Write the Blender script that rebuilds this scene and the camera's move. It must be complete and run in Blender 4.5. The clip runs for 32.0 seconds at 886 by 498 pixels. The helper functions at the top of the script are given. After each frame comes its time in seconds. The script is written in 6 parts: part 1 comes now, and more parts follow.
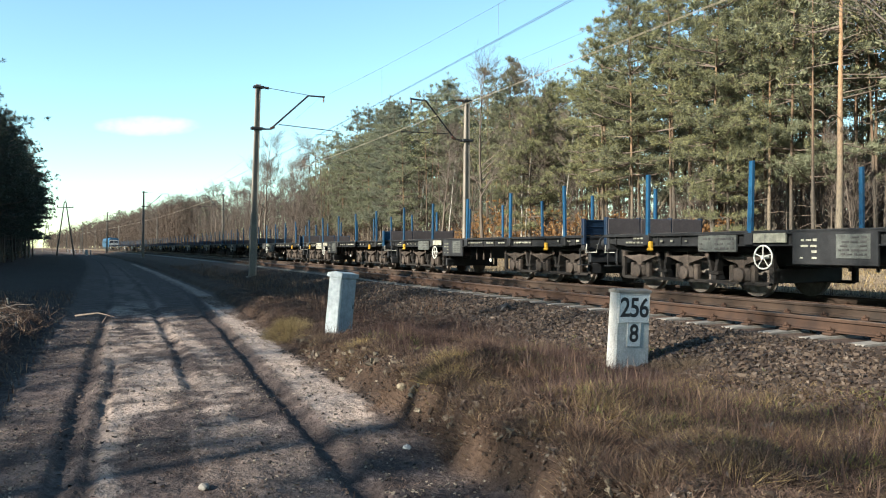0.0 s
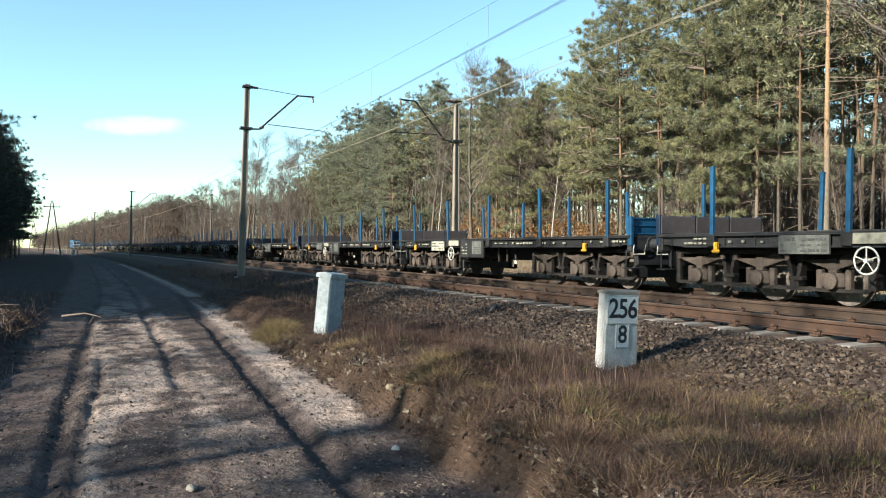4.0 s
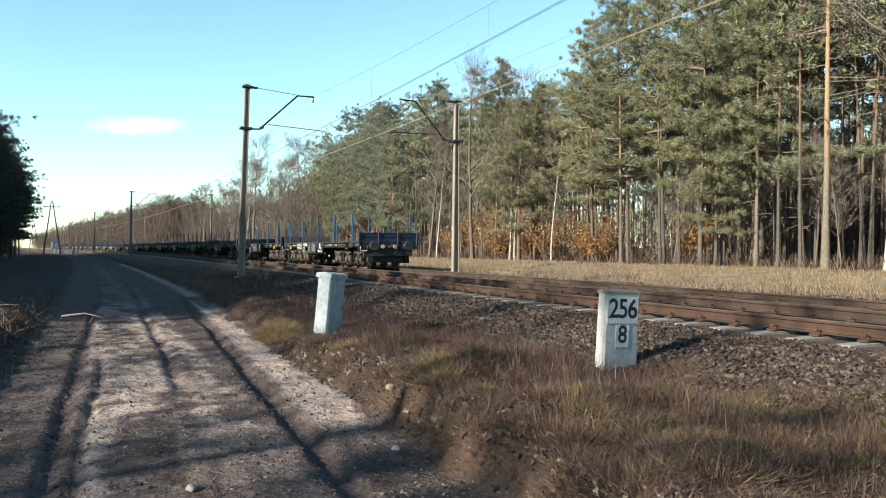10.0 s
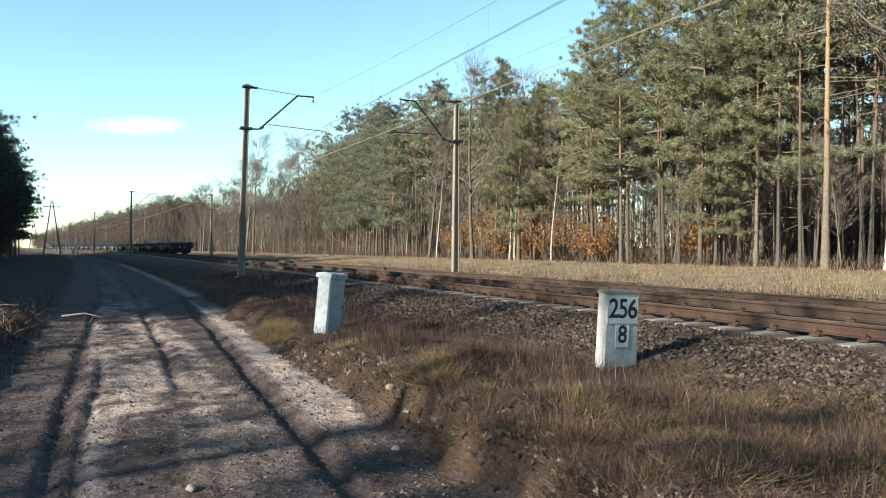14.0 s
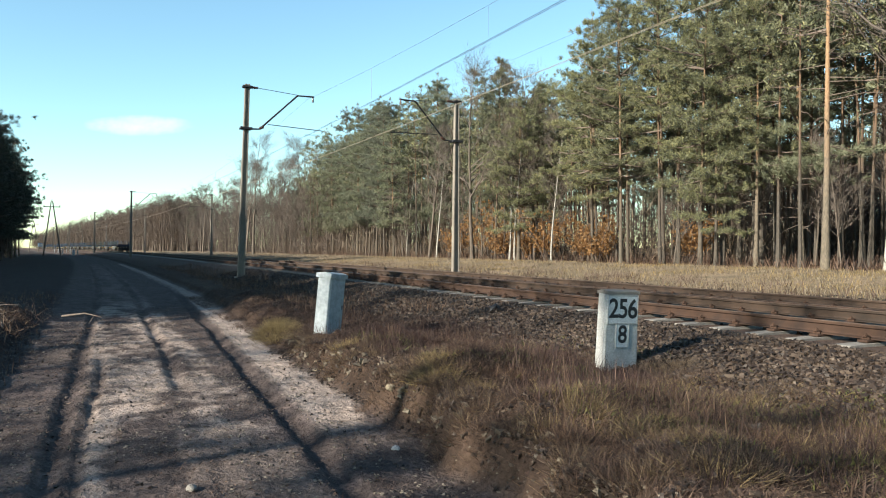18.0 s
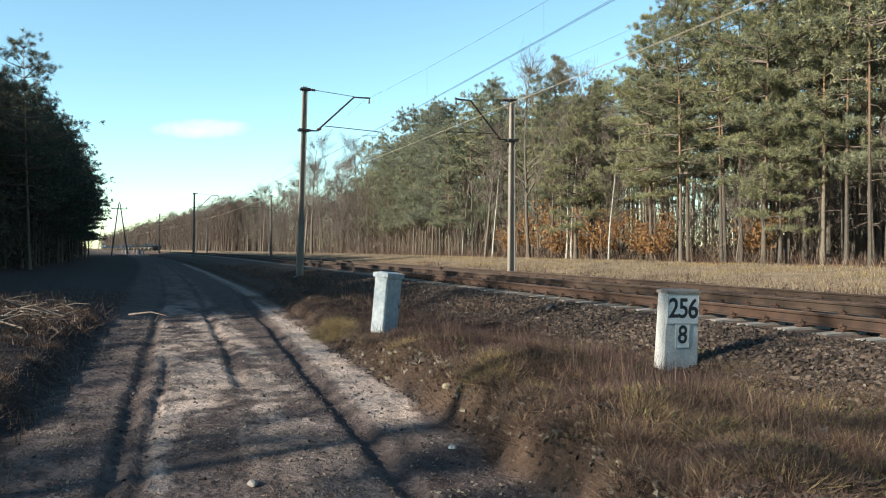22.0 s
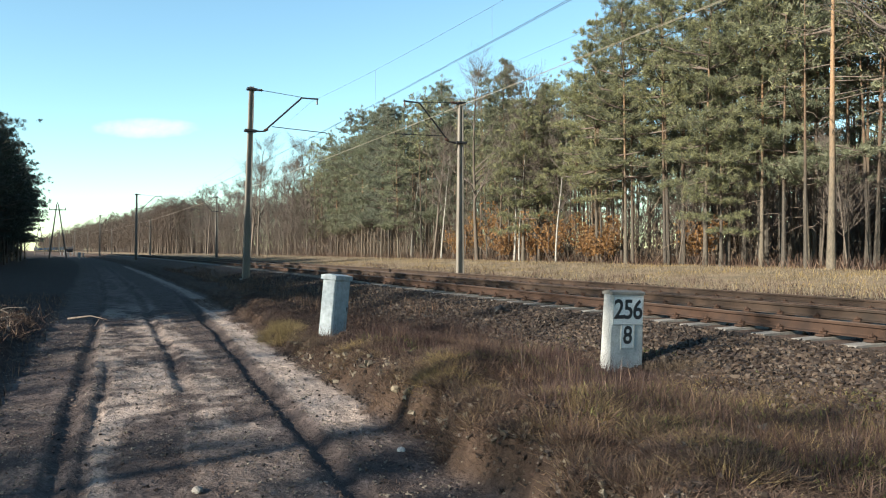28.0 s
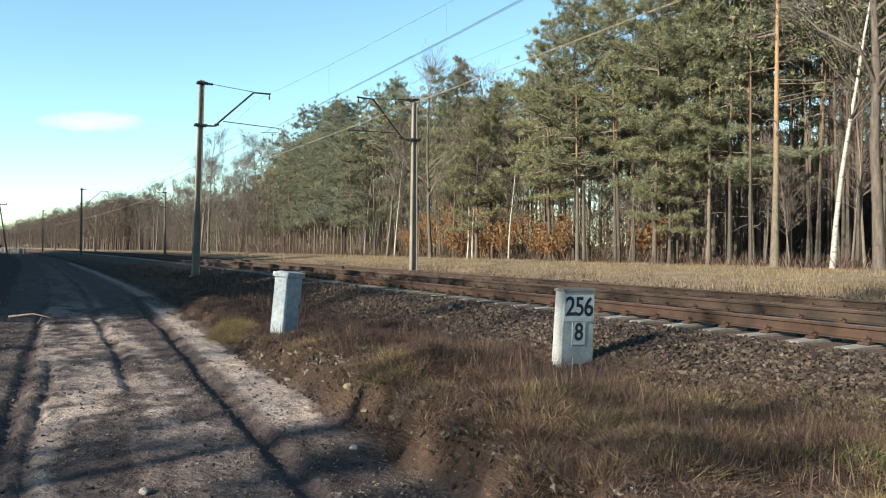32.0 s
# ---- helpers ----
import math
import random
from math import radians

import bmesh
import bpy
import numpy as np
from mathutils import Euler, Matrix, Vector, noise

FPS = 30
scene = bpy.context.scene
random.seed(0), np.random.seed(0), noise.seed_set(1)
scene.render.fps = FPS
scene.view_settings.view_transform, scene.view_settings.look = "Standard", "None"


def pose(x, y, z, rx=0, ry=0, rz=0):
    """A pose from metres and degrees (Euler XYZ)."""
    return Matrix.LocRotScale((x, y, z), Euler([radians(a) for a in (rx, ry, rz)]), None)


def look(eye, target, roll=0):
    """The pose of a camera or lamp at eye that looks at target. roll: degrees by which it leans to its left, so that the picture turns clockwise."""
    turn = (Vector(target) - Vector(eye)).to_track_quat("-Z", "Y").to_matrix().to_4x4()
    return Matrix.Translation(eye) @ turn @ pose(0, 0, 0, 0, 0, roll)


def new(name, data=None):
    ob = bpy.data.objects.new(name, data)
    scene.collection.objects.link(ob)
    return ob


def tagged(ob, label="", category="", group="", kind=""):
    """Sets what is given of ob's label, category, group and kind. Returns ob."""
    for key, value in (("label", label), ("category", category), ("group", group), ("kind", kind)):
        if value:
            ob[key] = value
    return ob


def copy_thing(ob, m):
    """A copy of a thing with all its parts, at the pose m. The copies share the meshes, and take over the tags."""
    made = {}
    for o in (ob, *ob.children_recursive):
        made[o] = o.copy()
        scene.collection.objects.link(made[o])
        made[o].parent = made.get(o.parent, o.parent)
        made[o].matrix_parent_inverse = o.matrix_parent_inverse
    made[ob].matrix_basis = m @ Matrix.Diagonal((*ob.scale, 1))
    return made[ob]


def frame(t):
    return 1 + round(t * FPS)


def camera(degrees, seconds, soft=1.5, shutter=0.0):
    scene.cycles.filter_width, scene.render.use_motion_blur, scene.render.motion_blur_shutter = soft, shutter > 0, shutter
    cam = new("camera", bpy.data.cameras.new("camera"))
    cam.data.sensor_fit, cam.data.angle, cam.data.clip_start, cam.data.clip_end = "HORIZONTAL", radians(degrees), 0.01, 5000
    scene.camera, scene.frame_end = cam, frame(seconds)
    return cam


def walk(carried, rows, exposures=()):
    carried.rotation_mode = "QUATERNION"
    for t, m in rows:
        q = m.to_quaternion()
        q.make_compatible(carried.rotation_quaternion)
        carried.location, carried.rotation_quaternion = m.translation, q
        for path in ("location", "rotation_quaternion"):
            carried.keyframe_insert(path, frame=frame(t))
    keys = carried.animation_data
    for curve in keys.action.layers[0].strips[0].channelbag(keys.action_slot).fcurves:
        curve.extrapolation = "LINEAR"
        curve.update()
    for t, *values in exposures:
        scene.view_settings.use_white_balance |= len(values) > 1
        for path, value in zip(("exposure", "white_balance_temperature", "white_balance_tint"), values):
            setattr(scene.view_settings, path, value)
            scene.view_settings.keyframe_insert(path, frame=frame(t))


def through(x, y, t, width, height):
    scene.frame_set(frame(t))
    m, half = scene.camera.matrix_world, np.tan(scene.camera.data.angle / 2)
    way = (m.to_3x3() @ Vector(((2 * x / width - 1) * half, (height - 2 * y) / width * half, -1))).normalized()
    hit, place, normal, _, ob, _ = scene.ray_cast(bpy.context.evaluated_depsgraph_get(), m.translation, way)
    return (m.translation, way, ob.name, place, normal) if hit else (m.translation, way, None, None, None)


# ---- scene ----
# A double-track railway in a pine forest; z = 0 is the top of the rails, y runs along the line.
cam = camera(59.2, 32.0, soft=1.1)
EYE = (0.0, 0.0, 0.93)
TURNS = [(0, 89.826, 0.137, -22.694), (0.5, 89.874, 0.020, -23.240), (1, 89.880, -0.023, -23.446), (1.5, 89.880, -0.030, -23.467),
         (2.5, 89.880, -0.004, -23.475), (20, 89.880, 0.0, -23.480), (20.5, 89.879, 0.012, -23.424), (21, 89.801, 0.140, -23.036),
         (21.5, 89.817, 0.240, -21.777), (22, 89.840, 0.225, -19.378), (22.5, 89.755, 0.150, -19.485), (23, 89.788, 0.167, -20.286),
         (23.5, 89.884, 0.243, -20.906), (24, 89.937, 0.172, -22.152), (24.5, 89.940, 0.226, -22.891), (25, 89.989, 0.222, -23.011),
         (25.5, 89.977, 0.204, -23.057), (27.5, 90.025, 0.201, -23.139), (28, 89.981, 0.223, -23.142), (28.5, 90.025, 0.203, -23.082),
         (29, 89.987, 0.198, -23.200), (29.5, 89.975, 0.213, -23.347), (30, 89.973, 0.202, -23.791), (30.5, 89.929, 0.170, -24.880),
         (31, 89.873, 0.167, -26.398), (31.5, 89.821, 0.184, -27.047), (32, 89.775, 0.019, -26.560)]
walk(cam, [(t, pose(*EYE, rx, ry, rz)) for t, rx, ry, rz in TURNS], exposures=[(0, 1.85, 6400, 8), (13, 1.85, 6400, 8), (18, 1.70, 6400, 8), (32, 1.70, 6400, 8)])

# ---- sky and sun ----
SUN_AZ, SUN_EL = radians(-103), radians(25)
world = bpy.data.worlds.new("sky")
scene.world = world
world.use_nodes = True
wn = world.node_tree
sky = wn.nodes.new("ShaderNodeTexSky")
sky.sky_type, sky.sun_disc, sky.sun_elevation, sky.sun_rotation = "NISHITA", False, SUN_EL, SUN_AZ
sky.air_density, sky.dust_density, sky.ozone_density = 1.0, 0.05, 0.6
wn.nodes["Background"].inputs["Strength"].default_value = 0.068
cyan = wn.nodes.new("ShaderNodeMix")            # a clear, slightly cyan spring sky
cyan.data_type, cyan.blend_type = "RGBA", "MULTIPLY"
cyan.inputs[0].default_value, cyan.inputs[7].default_value = 1.0, (0.86, 1.085, 1.065, 1)
wn.links.new(sky.outputs[0], cyan.inputs[6])
wn.links.new(cyan.outputs[2], wn.nodes["Background"].inputs["Color"])
sun = new("sun", bpy.data.lights.new("sun", "SUN"))
sun.data.energy, sun.data.angle, sun.data.color = 5.0, radians(0.53), (1.0, 0.91, 0.76)
to_sun = Vector((math.sin(SUN_AZ) * math.cos(SUN_EL), math.cos(SUN_AZ) * math.cos(SUN_EL), math.sin(SUN_EL)))
sun.matrix_world = look((0, 0, 60), Vector((0, 0, 60)) - to_sun)

# ---- the line in plan ----
NEAR_RAIL, GAUGE, SPACING = 8.47, 1.5, 3.85     # first rail, rail to rail, track to track
CURVE, CURVE_END = 0.000453, 243.0
SPEED, TAIL_AT_9, PITCH = 19.855, 15.78, 16.38   # of the train: m/s, its rear buffers at 9 s, wagon length
TRACK_1, TRACK_2 = NEAR_RAIL + 0.75, NEAR_RAIL + SPACING + 0.75
LOWER, CANT = -0.145, 0.038                     # the far track lies a little lower; the outer rails are raised in the bend


def bend(y):
    """How far the line has swung to the left at y."""
    y = max(0.0, y)
    return CURVE * y * y / 2 if y < CURVE_END else CURVE * (CURVE_END * y - CURVE_END ** 2 / 2)


def heading(y):
    return math.atan(CURVE * min(max(0.0, y), CURVE_END))


def at(w, y, z=0.0):
    """A place beside the line: w metres across from the camera's foot, y along."""
    return Vector((w - bend(y), y, z))


def on_line(w, y, z=0.0):
    return Matrix.Translation(at(w, y, z)) @ Matrix.Rotation(heading(y), 4, "Z")


def smooth(a, b, x):
    x = min(1.0, max(0.0, (x - a) / (b - a)))
    return x * x * (3 - 2 * x)


# wheel ruts: across at y = 10, half width, depth, drift across per metre, from y, to y
RUTS = [(-0.31, 0.075, 0.042, 0.017, -400, 400), (-0.05, 0.050, 0.032, 0.032, -8, 12.5), (0.83, 0.080, 0.040, 0.012, 8.0, 400), (1.68, 0.090, 0.052, 0.042, -40, 60)]


def swing(w, y):
    """How far the right-hand side of the road drifts across: it bears away from the ruts as it runs on."""
    return 0.042 * (min(26.0, max(6.0, y)) - 10) * smooth(0.9, 1.5, w) * (1 - smooth(3.6, 5.0, w))


def rut_depth(w, y, rut):
    """How deep in a wheel rut a place lies, 0 to 1, and the distance from the rut's middle."""
    n = noise.noise
    rw, half, _, drift, y0, y1 = rut
    c = w - rw - drift * (min(30.0, max(5.0, y)) - 10) - 0.05 * n((y * 0.35, rw * 5, 2.0)) - 0.025 * n((y * 1.5, rw, 2.5))
    there = smooth(y0, y0 + 1.5, y + n((y * 2.0, rw, 3.3))) * (1 - smooth(y1 - 1.5, y1, y))
    return there * math.exp(-(c / half) ** 4), c, there * math.exp(-(c / (1.35 * half)) ** 4)


def bank_edge(w, y):
    """Across the line, measured so that the broken lip of the bank lies at 2.46 to 2.66."""
    n = noise.noise
    return w - swing(w, y) + 0.17 * n((y * 0.9, 3.0, 0.0)) + 0.12 * n((y * 2.9, 3.0, 1.0)) + 0.05 * n((y * 7.0, w * 7.0, 1.0))


def soil(w, y):
    """Dark trodden soil and painted shade in the ruts, and pale sand where the road is washed bare, thinned out where
    shade falls.
    """
    n = noise.noise
    rut = max(rut_depth(w, y, r)[2] * (0.45 + 0.55 * smooth(-0.3, 0.25, n((r[0] * 9, y * 1.1, 40.0)) + 0.5 * n((w * 9, y * 6, 41.0)))) for r in RUTS)
    e = w - swing(w, y)
    strip = smooth(1.80, 1.92, e + 0.05 * n((w * 6, y * 3, 7.0))) * (1 - smooth(2.22, 2.46, e + 0.20 * n((y * 0.7, 3.0, 0.0)) + 0.10 * n((w * 5, y * 5, 4.0)))) * smooth(5.6, 7.4, y + 0.6 * n((w * 2, 0, 5.0)))
    crown = smooth(-0.25, -0.05, w) * (1 - smooth(1.25, 1.45, w)) * smooth(-0.24, 0.14, n((w * 1.6, y * 0.45, 14.0)) + 0.6 * n((w * 4.0, y * 3.0, 15.0)) + 0.3 * n((w * 9.0, y * 9.0, 16.0)))
    # less sand close by on the right: dappled shade put into the colour
    crown *= 1 - 0.8 * smooth(0.45, 0.65, w) * (1 - smooth(6.2, 7.6, y))
    left = 0.12 * (1 - smooth(-0.3, -0.1, w)) * smooth(-0.1, 0.3, n((w * 2.5, y * 1.2, 17.0)) + 0.4 * n((w * 8.0, y * 8.0, 18.0)))
    # sand fades beyond 19 m to paint in the shaded stretch
    sandy = max(strip, 0.75 * crown, left) * (1 - 0.8 * smooth(19, 26, y)) + 0.35 * strip * smooth(19, 26, y)
    return rut, sandy


def ground_z(w, y):
    """The lie of the land: road, bank, ballast bed, verge and forest floor."""
    n = noise.noise
    z = -0.64 + 0.05 * n((w * 0.35, y * 0.2, 1.0))
    rough = 0.010 * n((w * 2.1, y * 1.7, 4.0)) + 0.004 * n((w * 5.0, y * 4.0, 7.0)) + 0.007 * n((w * 10.0, y * 8.0, 8.0)) + 0.026 * max(0.0, n((w * 12.0, y * 10.0, 6.0))) + 0.009 * n((w * 3.0, y * 6.5, 6.5))
    e = w - swing(w, y)
    on_road = smooth(-1.3, -0.9, w) * (1 - smooth(2.35, 2.6, e + 0.18 * n((y * 0.7, 3.0, 0.0))))
    for r in RUTS if -3 < w < 4 else ():
        g, c, _ = rut_depth(w, y, r)
        z -= r[2] * g * on_road
        z += 0.22 * r[2] * math.exp(-((abs(c) - 1.9 * r[1]) / (0.7 * r[1])) ** 2) * on_road
    edge = bank_edge(w, y) if 1.5 < w < 4.5 else e
    z += (0.33 - 0.17 * smooth(8, 13, y)) * smooth(2.46, 2.66, edge) * (1 - 0.45 * smooth(3.2, 4.6, w))       # eroded lip of the bank
    z += (0.05 + 0.15 * n((w * 1.1, y * 1.1, 9.0)) + 0.12 * n((w * 2.6, y * 2.6, 9.5))) * smooth(2.6, 3.1, e) * (1 - smooth(4.3, 5.2, w))
    turf = w + 0.22 * n((y * 0.8, 6.0, 0.0)) + 0.10 * n((y * 2.7, 6.0, 1.0))
    z += (0.26 + 0.10 * n((w * 1.7, y * 1.5, 12.0))) * (1 - smooth(-1.55, -1.22, turf)) * smooth(5.5, 8.5, y) * (1 - smooth(17, 22, y)) + 0.08 * (1 - smooth(-2.2, -1.3, w))     # turf beside the road
    z -= 0.17 * math.exp(-((w - 3.4) ** 2 + (y - 12.5) ** 2) / 0.5)      # hollow round the cabinet
    z -= 0.09 * math.exp(-((w - 5.3) ** 2 + (y - 7.2) ** 2) / 0.35)
    z += (0.04 * abs(n((w * 6.0, y * 6.0, 2.2))) + 0.02 * n((w * 9.0, y * 8.0, 2.7))) * smooth(2.3, 2.5, e) * (1 - smooth(3.2, 3.8, w))      # crumbled edge of the bank
    z += 0.07 * max(0.0, n((w * 3.6, y * 3.2, 21.0)) - 0.05) * smooth(2.3, 2.55, e) * (1 - smooth(3.6, 4.4, w))
    bed = smooth(5.1, NEAR_RAIL - 0.95, w)
    z = z * (1 - bed) + -0.245 * bed + rough * (1 - 0.6 * bed)
    z -= 0.09 * smooth(TRACK_1 + 1.4, TRACK_2 - 1.6, w)
    far = smooth(TRACK_2 + 1.7, TRACK_2 + 3.4, w)
    verge = -0.30 + 0.34 * smooth(15.5, 24.0, w) + 0.06 * n((w * 0.5, y * 0.4, 5.0))
    return z * (1 - far) + (verge + rough) * far


# ---- mesh helpers ----
class Shape:
    """Gathers vertices and faces of one mesh."""

    def __init__(self):
        self.v, self.f, self.soft = [], [], []

    def add(self, verts, faces, soft=False):
        o = len(self.v)
        self.v.extend(tuple(v) for v in verts)
        self.f.extend(tuple(i + o for i in f) for f in faces)
        self.soft.extend([soft] * len(faces))
        return self

    def box(self, x0, x1, y0, y1, z0, z1, c=0.012, m=None):
        """A box with chamfered edges."""
        c = min(c, 0.45 * min(x1 - x0, y1 - y0, z1 - z0))
        vs, ids = [], {}
        for ix, iy, iz in [(a, b, d) for a in (0, 1) for b in (0, 1) for d in (0, 1)]:
            corner = [(x0, x1)[ix], (y0, y1)[iy], (z0, z1)[iz]]
            inn = [(1, -1)[ix] * c, (1, -1)[iy] * c, (1, -1)[iz] * c]
            for k in range(3):
                ids[ix, iy, iz, k] = len(vs)
                vs.append([corner[j] + (0 if j == k else inn[j]) for j in range(3)])
        fs = []
        for k in range(3):
            a, b = [j for j in range(3) if j != k]
            for s in (0, 1):
                q = []
                for p, r in ((0, 0), (1, 0), (1, 1), (0, 1)):
                    key = [0, 0, 0]
                    key[k], key[a], key[b] = s, p, r
                    q.append(ids[(*key, k)])
                fs.append(q if (s == 1) == (k != 1) else q[::-1])
        for k in range(3):
            a, b = [j for j in range(3) if j != k]
            for p in (0, 1):
                for r in (0, 1):
                    lo, hi = [0, 0, 0], [0, 0, 0]
                    lo[k], hi[k] = 0, 1
                    lo[a] = hi[a] = p
                    lo[b] = hi[b] = r
                    fs.append([ids[(*lo, a)], ids[(*hi, a)], ids[(*hi, b)], ids[(*lo, b)]])
        for ix, iy, iz in [(a, b, d) for a in (0, 1) for b in (0, 1) for d in (0, 1)]:
            fs.append([ids[ix, iy, iz, k] for k in range(3)])
        if m is not None:
            vs = [m @ Vector(v) for v in vs]
        return self.add(vs, fs)

    def tube(self, points, radii, sides=8, caps=True, soft=True):
        """A tube through points."""
        pts = [Vector(p) for p in points]
        vs, fs = [], []
        for i, p in enumerate(pts):
            d = (pts[min(i + 1, len(pts) - 1)] - pts[max(i - 1, 0)]).normalized()
            u = d.cross(Vector((0, 0, 1)) if abs(d.z) < 0.9 else Vector((1, 0, 0))).normalized()
            w = d.cross(u)
            r = radii[i] if isinstance(radii, (list, tuple)) else radii
            for k in range(sides):
                a = 2 * math.pi * k / sides
                vs.append(p + u * (r * math.cos(a)) + w * (r * math.sin(a)))
        for i in range(len(pts) - 1):
            for k in range(sides):
                a, b = i * sides + k, i * sides + (k + 1) % sides
                fs.append((a, b, b + sides, a + sides))
        self.add(vs, fs, soft)
        if caps:
            n = len(vs)
            self.add(vs[:sides], [tuple(range(sides))[::-1]])
            self.add(vs[n - sides:], [tuple(range(sides))])
        return self

    def sweep(self, profile, frames, caps=True):
        """A closed profile of (x, z) carried along a list of poses."""
        n = len(profile)
        vs = [m @ Vector((x, 0, z)) for m in frames for x, z in profile]
        fs = [(i * n + k, i * n + (k + 1) % n, (i + 1) * n + (k + 1) % n, (i + 1) * n + k) for i in range(len(frames) - 1) for k in range(n)]
        if caps:
            fs += [tuple(range(n))[::-1], tuple(range((len(frames) - 1) * n, len(frames) * n))]
        return self.add(vs, fs)

    def prism(self, outline, x0, x1):
        """An outline of (y, z) made thick along x."""
        n = len(outline)
        vs = [(x0, y, z) for y, z in outline] + [(x1, y, z) for y, z in outline]
        fs = [tuple(range(n))[::-1], tuple(range(n, 2 * n))] + [(k, (k + 1) % n, n + (k + 1) % n, n + k) for k in range(n)]
        return self.add(vs, fs)

    def mesh(self, name, material):
        me = bpy.data.meshes.new(name)
        me.from_pydata(self.v, [], self.f)
        me.polygons.foreach_set("use_smooth", self.soft)
        me.materials.append(material)
        me.update()
        return me


def part(name, shape, material, parent, label="", m=None):
    """One mesh object under a thing or a part."""
    ob = new(name, shape.mesh(name, material) if isinstance(shape, Shape) else shape)
    ob.parent = parent
    if m is not None:
        ob.matrix_basis = m
    return tagged(ob, label)


def thing(name, label, category, group="", m=None, kind=""):
    ob = new(name)
    ob.empty_display_size = 0.2
    if m is not None:
        ob.matrix_basis = m
    return tagged(ob, label, category, group, kind)


def solid(name, shape, material, label, category="", group="", kind="", m=None):
    ob = new(name, shape.mesh(name, material))
    if m is not None:
        ob.matrix_basis = m
    return tagged(ob, label, category, group, kind)


def soup(name, tris, material):
    """A mesh of loose triangles from an array of n x 3 x 3."""
    tris = np.asarray(tris, dtype=np.float32)
    n = len(tris)
    me = bpy.data.meshes.new(name)
    me.vertices.add(3 * n)
    me.vertices.foreach_set("co", tris.reshape(-1))
    me.loops.add(3 * n)
    me.loops.foreach_set("vertex_index", np.arange(3 * n, dtype=np.int32))
    me.polygons.add(n)
    me.polygons.foreach_set("loop_start", np.arange(0, 3 * n, 3, dtype=np.int32))
    me.materials.append(material)
    me.update(calc_edges=True)
    return me


# ---- materials ----
def nodes_of(name):
    m = bpy.data.materials.new(name)
    m.use_nodes = True
    return m, m.node_tree, m.node_tree.nodes["Principled BSDF"]


def ramp(tree, stops):
    r = tree.nodes.new("ShaderNodeValToRGB")
    while len(r.color_ramp.elements) < len(stops):
        r.color_ramp.elements.new(0.5)
    for e, (p, c) in zip(r.color_ramp.elements, stops):
        e.position, e.color = p, (*c, 1)
    return r


def noisy(tree, scale, detail=5.0, rough=0.6, stretch=(1, 1, 1), coords="Object"):
    tc = tree.nodes.new("ShaderNodeTexCoord")
    mp = tree.nodes.new("ShaderNodeMapping")
    mp.inputs["Scale"].default_value = stretch
    nz = tree.nodes.new("ShaderNodeTexNoise")
    nz.inputs["Scale"].default_value, nz.inputs["Detail"].default_value, nz.inputs["Roughness"].default_value = scale, detail, rough
    tree.links.new(tc.outputs[coords], mp.inputs["Vector"])
    tree.links.new(mp.outputs["Vector"], nz.inputs["Vector"])
    return nz


def blend(tree, fac, a, b, mode="MIX"):
    mx = tree.nodes.new("ShaderNodeMix")
    mx.data_type, mx.blend_type = "RGBA", mode
    for socket, value in ((mx.inputs[0], fac), (mx.inputs[6], a), (mx.inputs[7], b)):
        if isinstance(value, (int, float)):
            socket.default_value = value
        elif isinstance(value, tuple):
            socket.default_value = (*value, 1)
        else:
            tree.links.new(value, socket)
    return mx.outputs[2]


def surface(name, light, dark, scale=6.0, rough=0.7, metal=0.0, bump=0.2, fine=40.0, stretch=(1, 1, 1), wear=None, wear_at=0.62, vary=0.0):
    """A worn surface: two tones at a coarse scale, a fine grain, stains of the wear colour, and relief."""
    m, t, b = nodes_of(name)
    n1 = noisy(t, scale, 5, 0.65, stretch)
    r1 = ramp(t, [(0.32, dark), (0.68, light)])
    t.links.new(n1.outputs["Fac"], r1.inputs["Fac"])
    n2 = noisy(t, fine, 3, 0.6, stretch)
    r2 = ramp(t, [(0.3, (0.72, 0.72, 0.72)), (0.7, (1.18, 1.18, 1.18))])
    t.links.new(n2.outputs["Fac"], r2.inputs["Fac"])
    col = blend(t, 1.0, r1.outputs["Color"], r2.outputs["Color"], "MULTIPLY")
    if wear:
        n3 = noisy(t, scale * 2.3, 6, 0.7, stretch)
        r3 = ramp(t, [(wear_at, (0, 0, 0)), (min(1.0, wear_at + 0.08), (1, 1, 1))])
        t.links.new(n3.outputs["Fac"], r3.inputs["Fac"])
        col = blend(t, r3.outputs["Color"], col, wear)
    if vary:
        oi = t.nodes.new("ShaderNodeObjectInfo")
        rv = ramp(t, [(0, (1 - vary,) * 3), (1, (1 + vary,) * 3)])
        t.links.new(oi.outputs["Random"], rv.inputs["Fac"])
        col = blend(t, 1.0, col, rv.outputs["Color"], "MULTIPLY")
    t.links.new(col, b.inputs["Base Color"])
    rr = t.nodes.new("ShaderNodeMapRange")
    rr.inputs["To Min"].default_value, rr.inputs["To Max"].default_value = max(0.05, rough - 0.12), min(1.0, rough + 0.12)
    t.links.new(n2.outputs["Fac"], rr.inputs["Value"])
    t.links.new(rr.outputs["Result"], b.inputs["Roughness"])
    b.inputs["Metallic"].default_value = metal
    b.inputs["Specular IOR Level"].default_value = 0.3
    if bump:
        bp = t.nodes.new("ShaderNodeBump")
        bp.inputs["Strength"].default_value, bp.inputs["Distance"].default_value = bump, 0.02
        t.links.new(n2.outputs["Fac"], bp.inputs["Height"])
        t.links.new(bp.outputs["Normal"], b.inputs["Normal"])
    return m


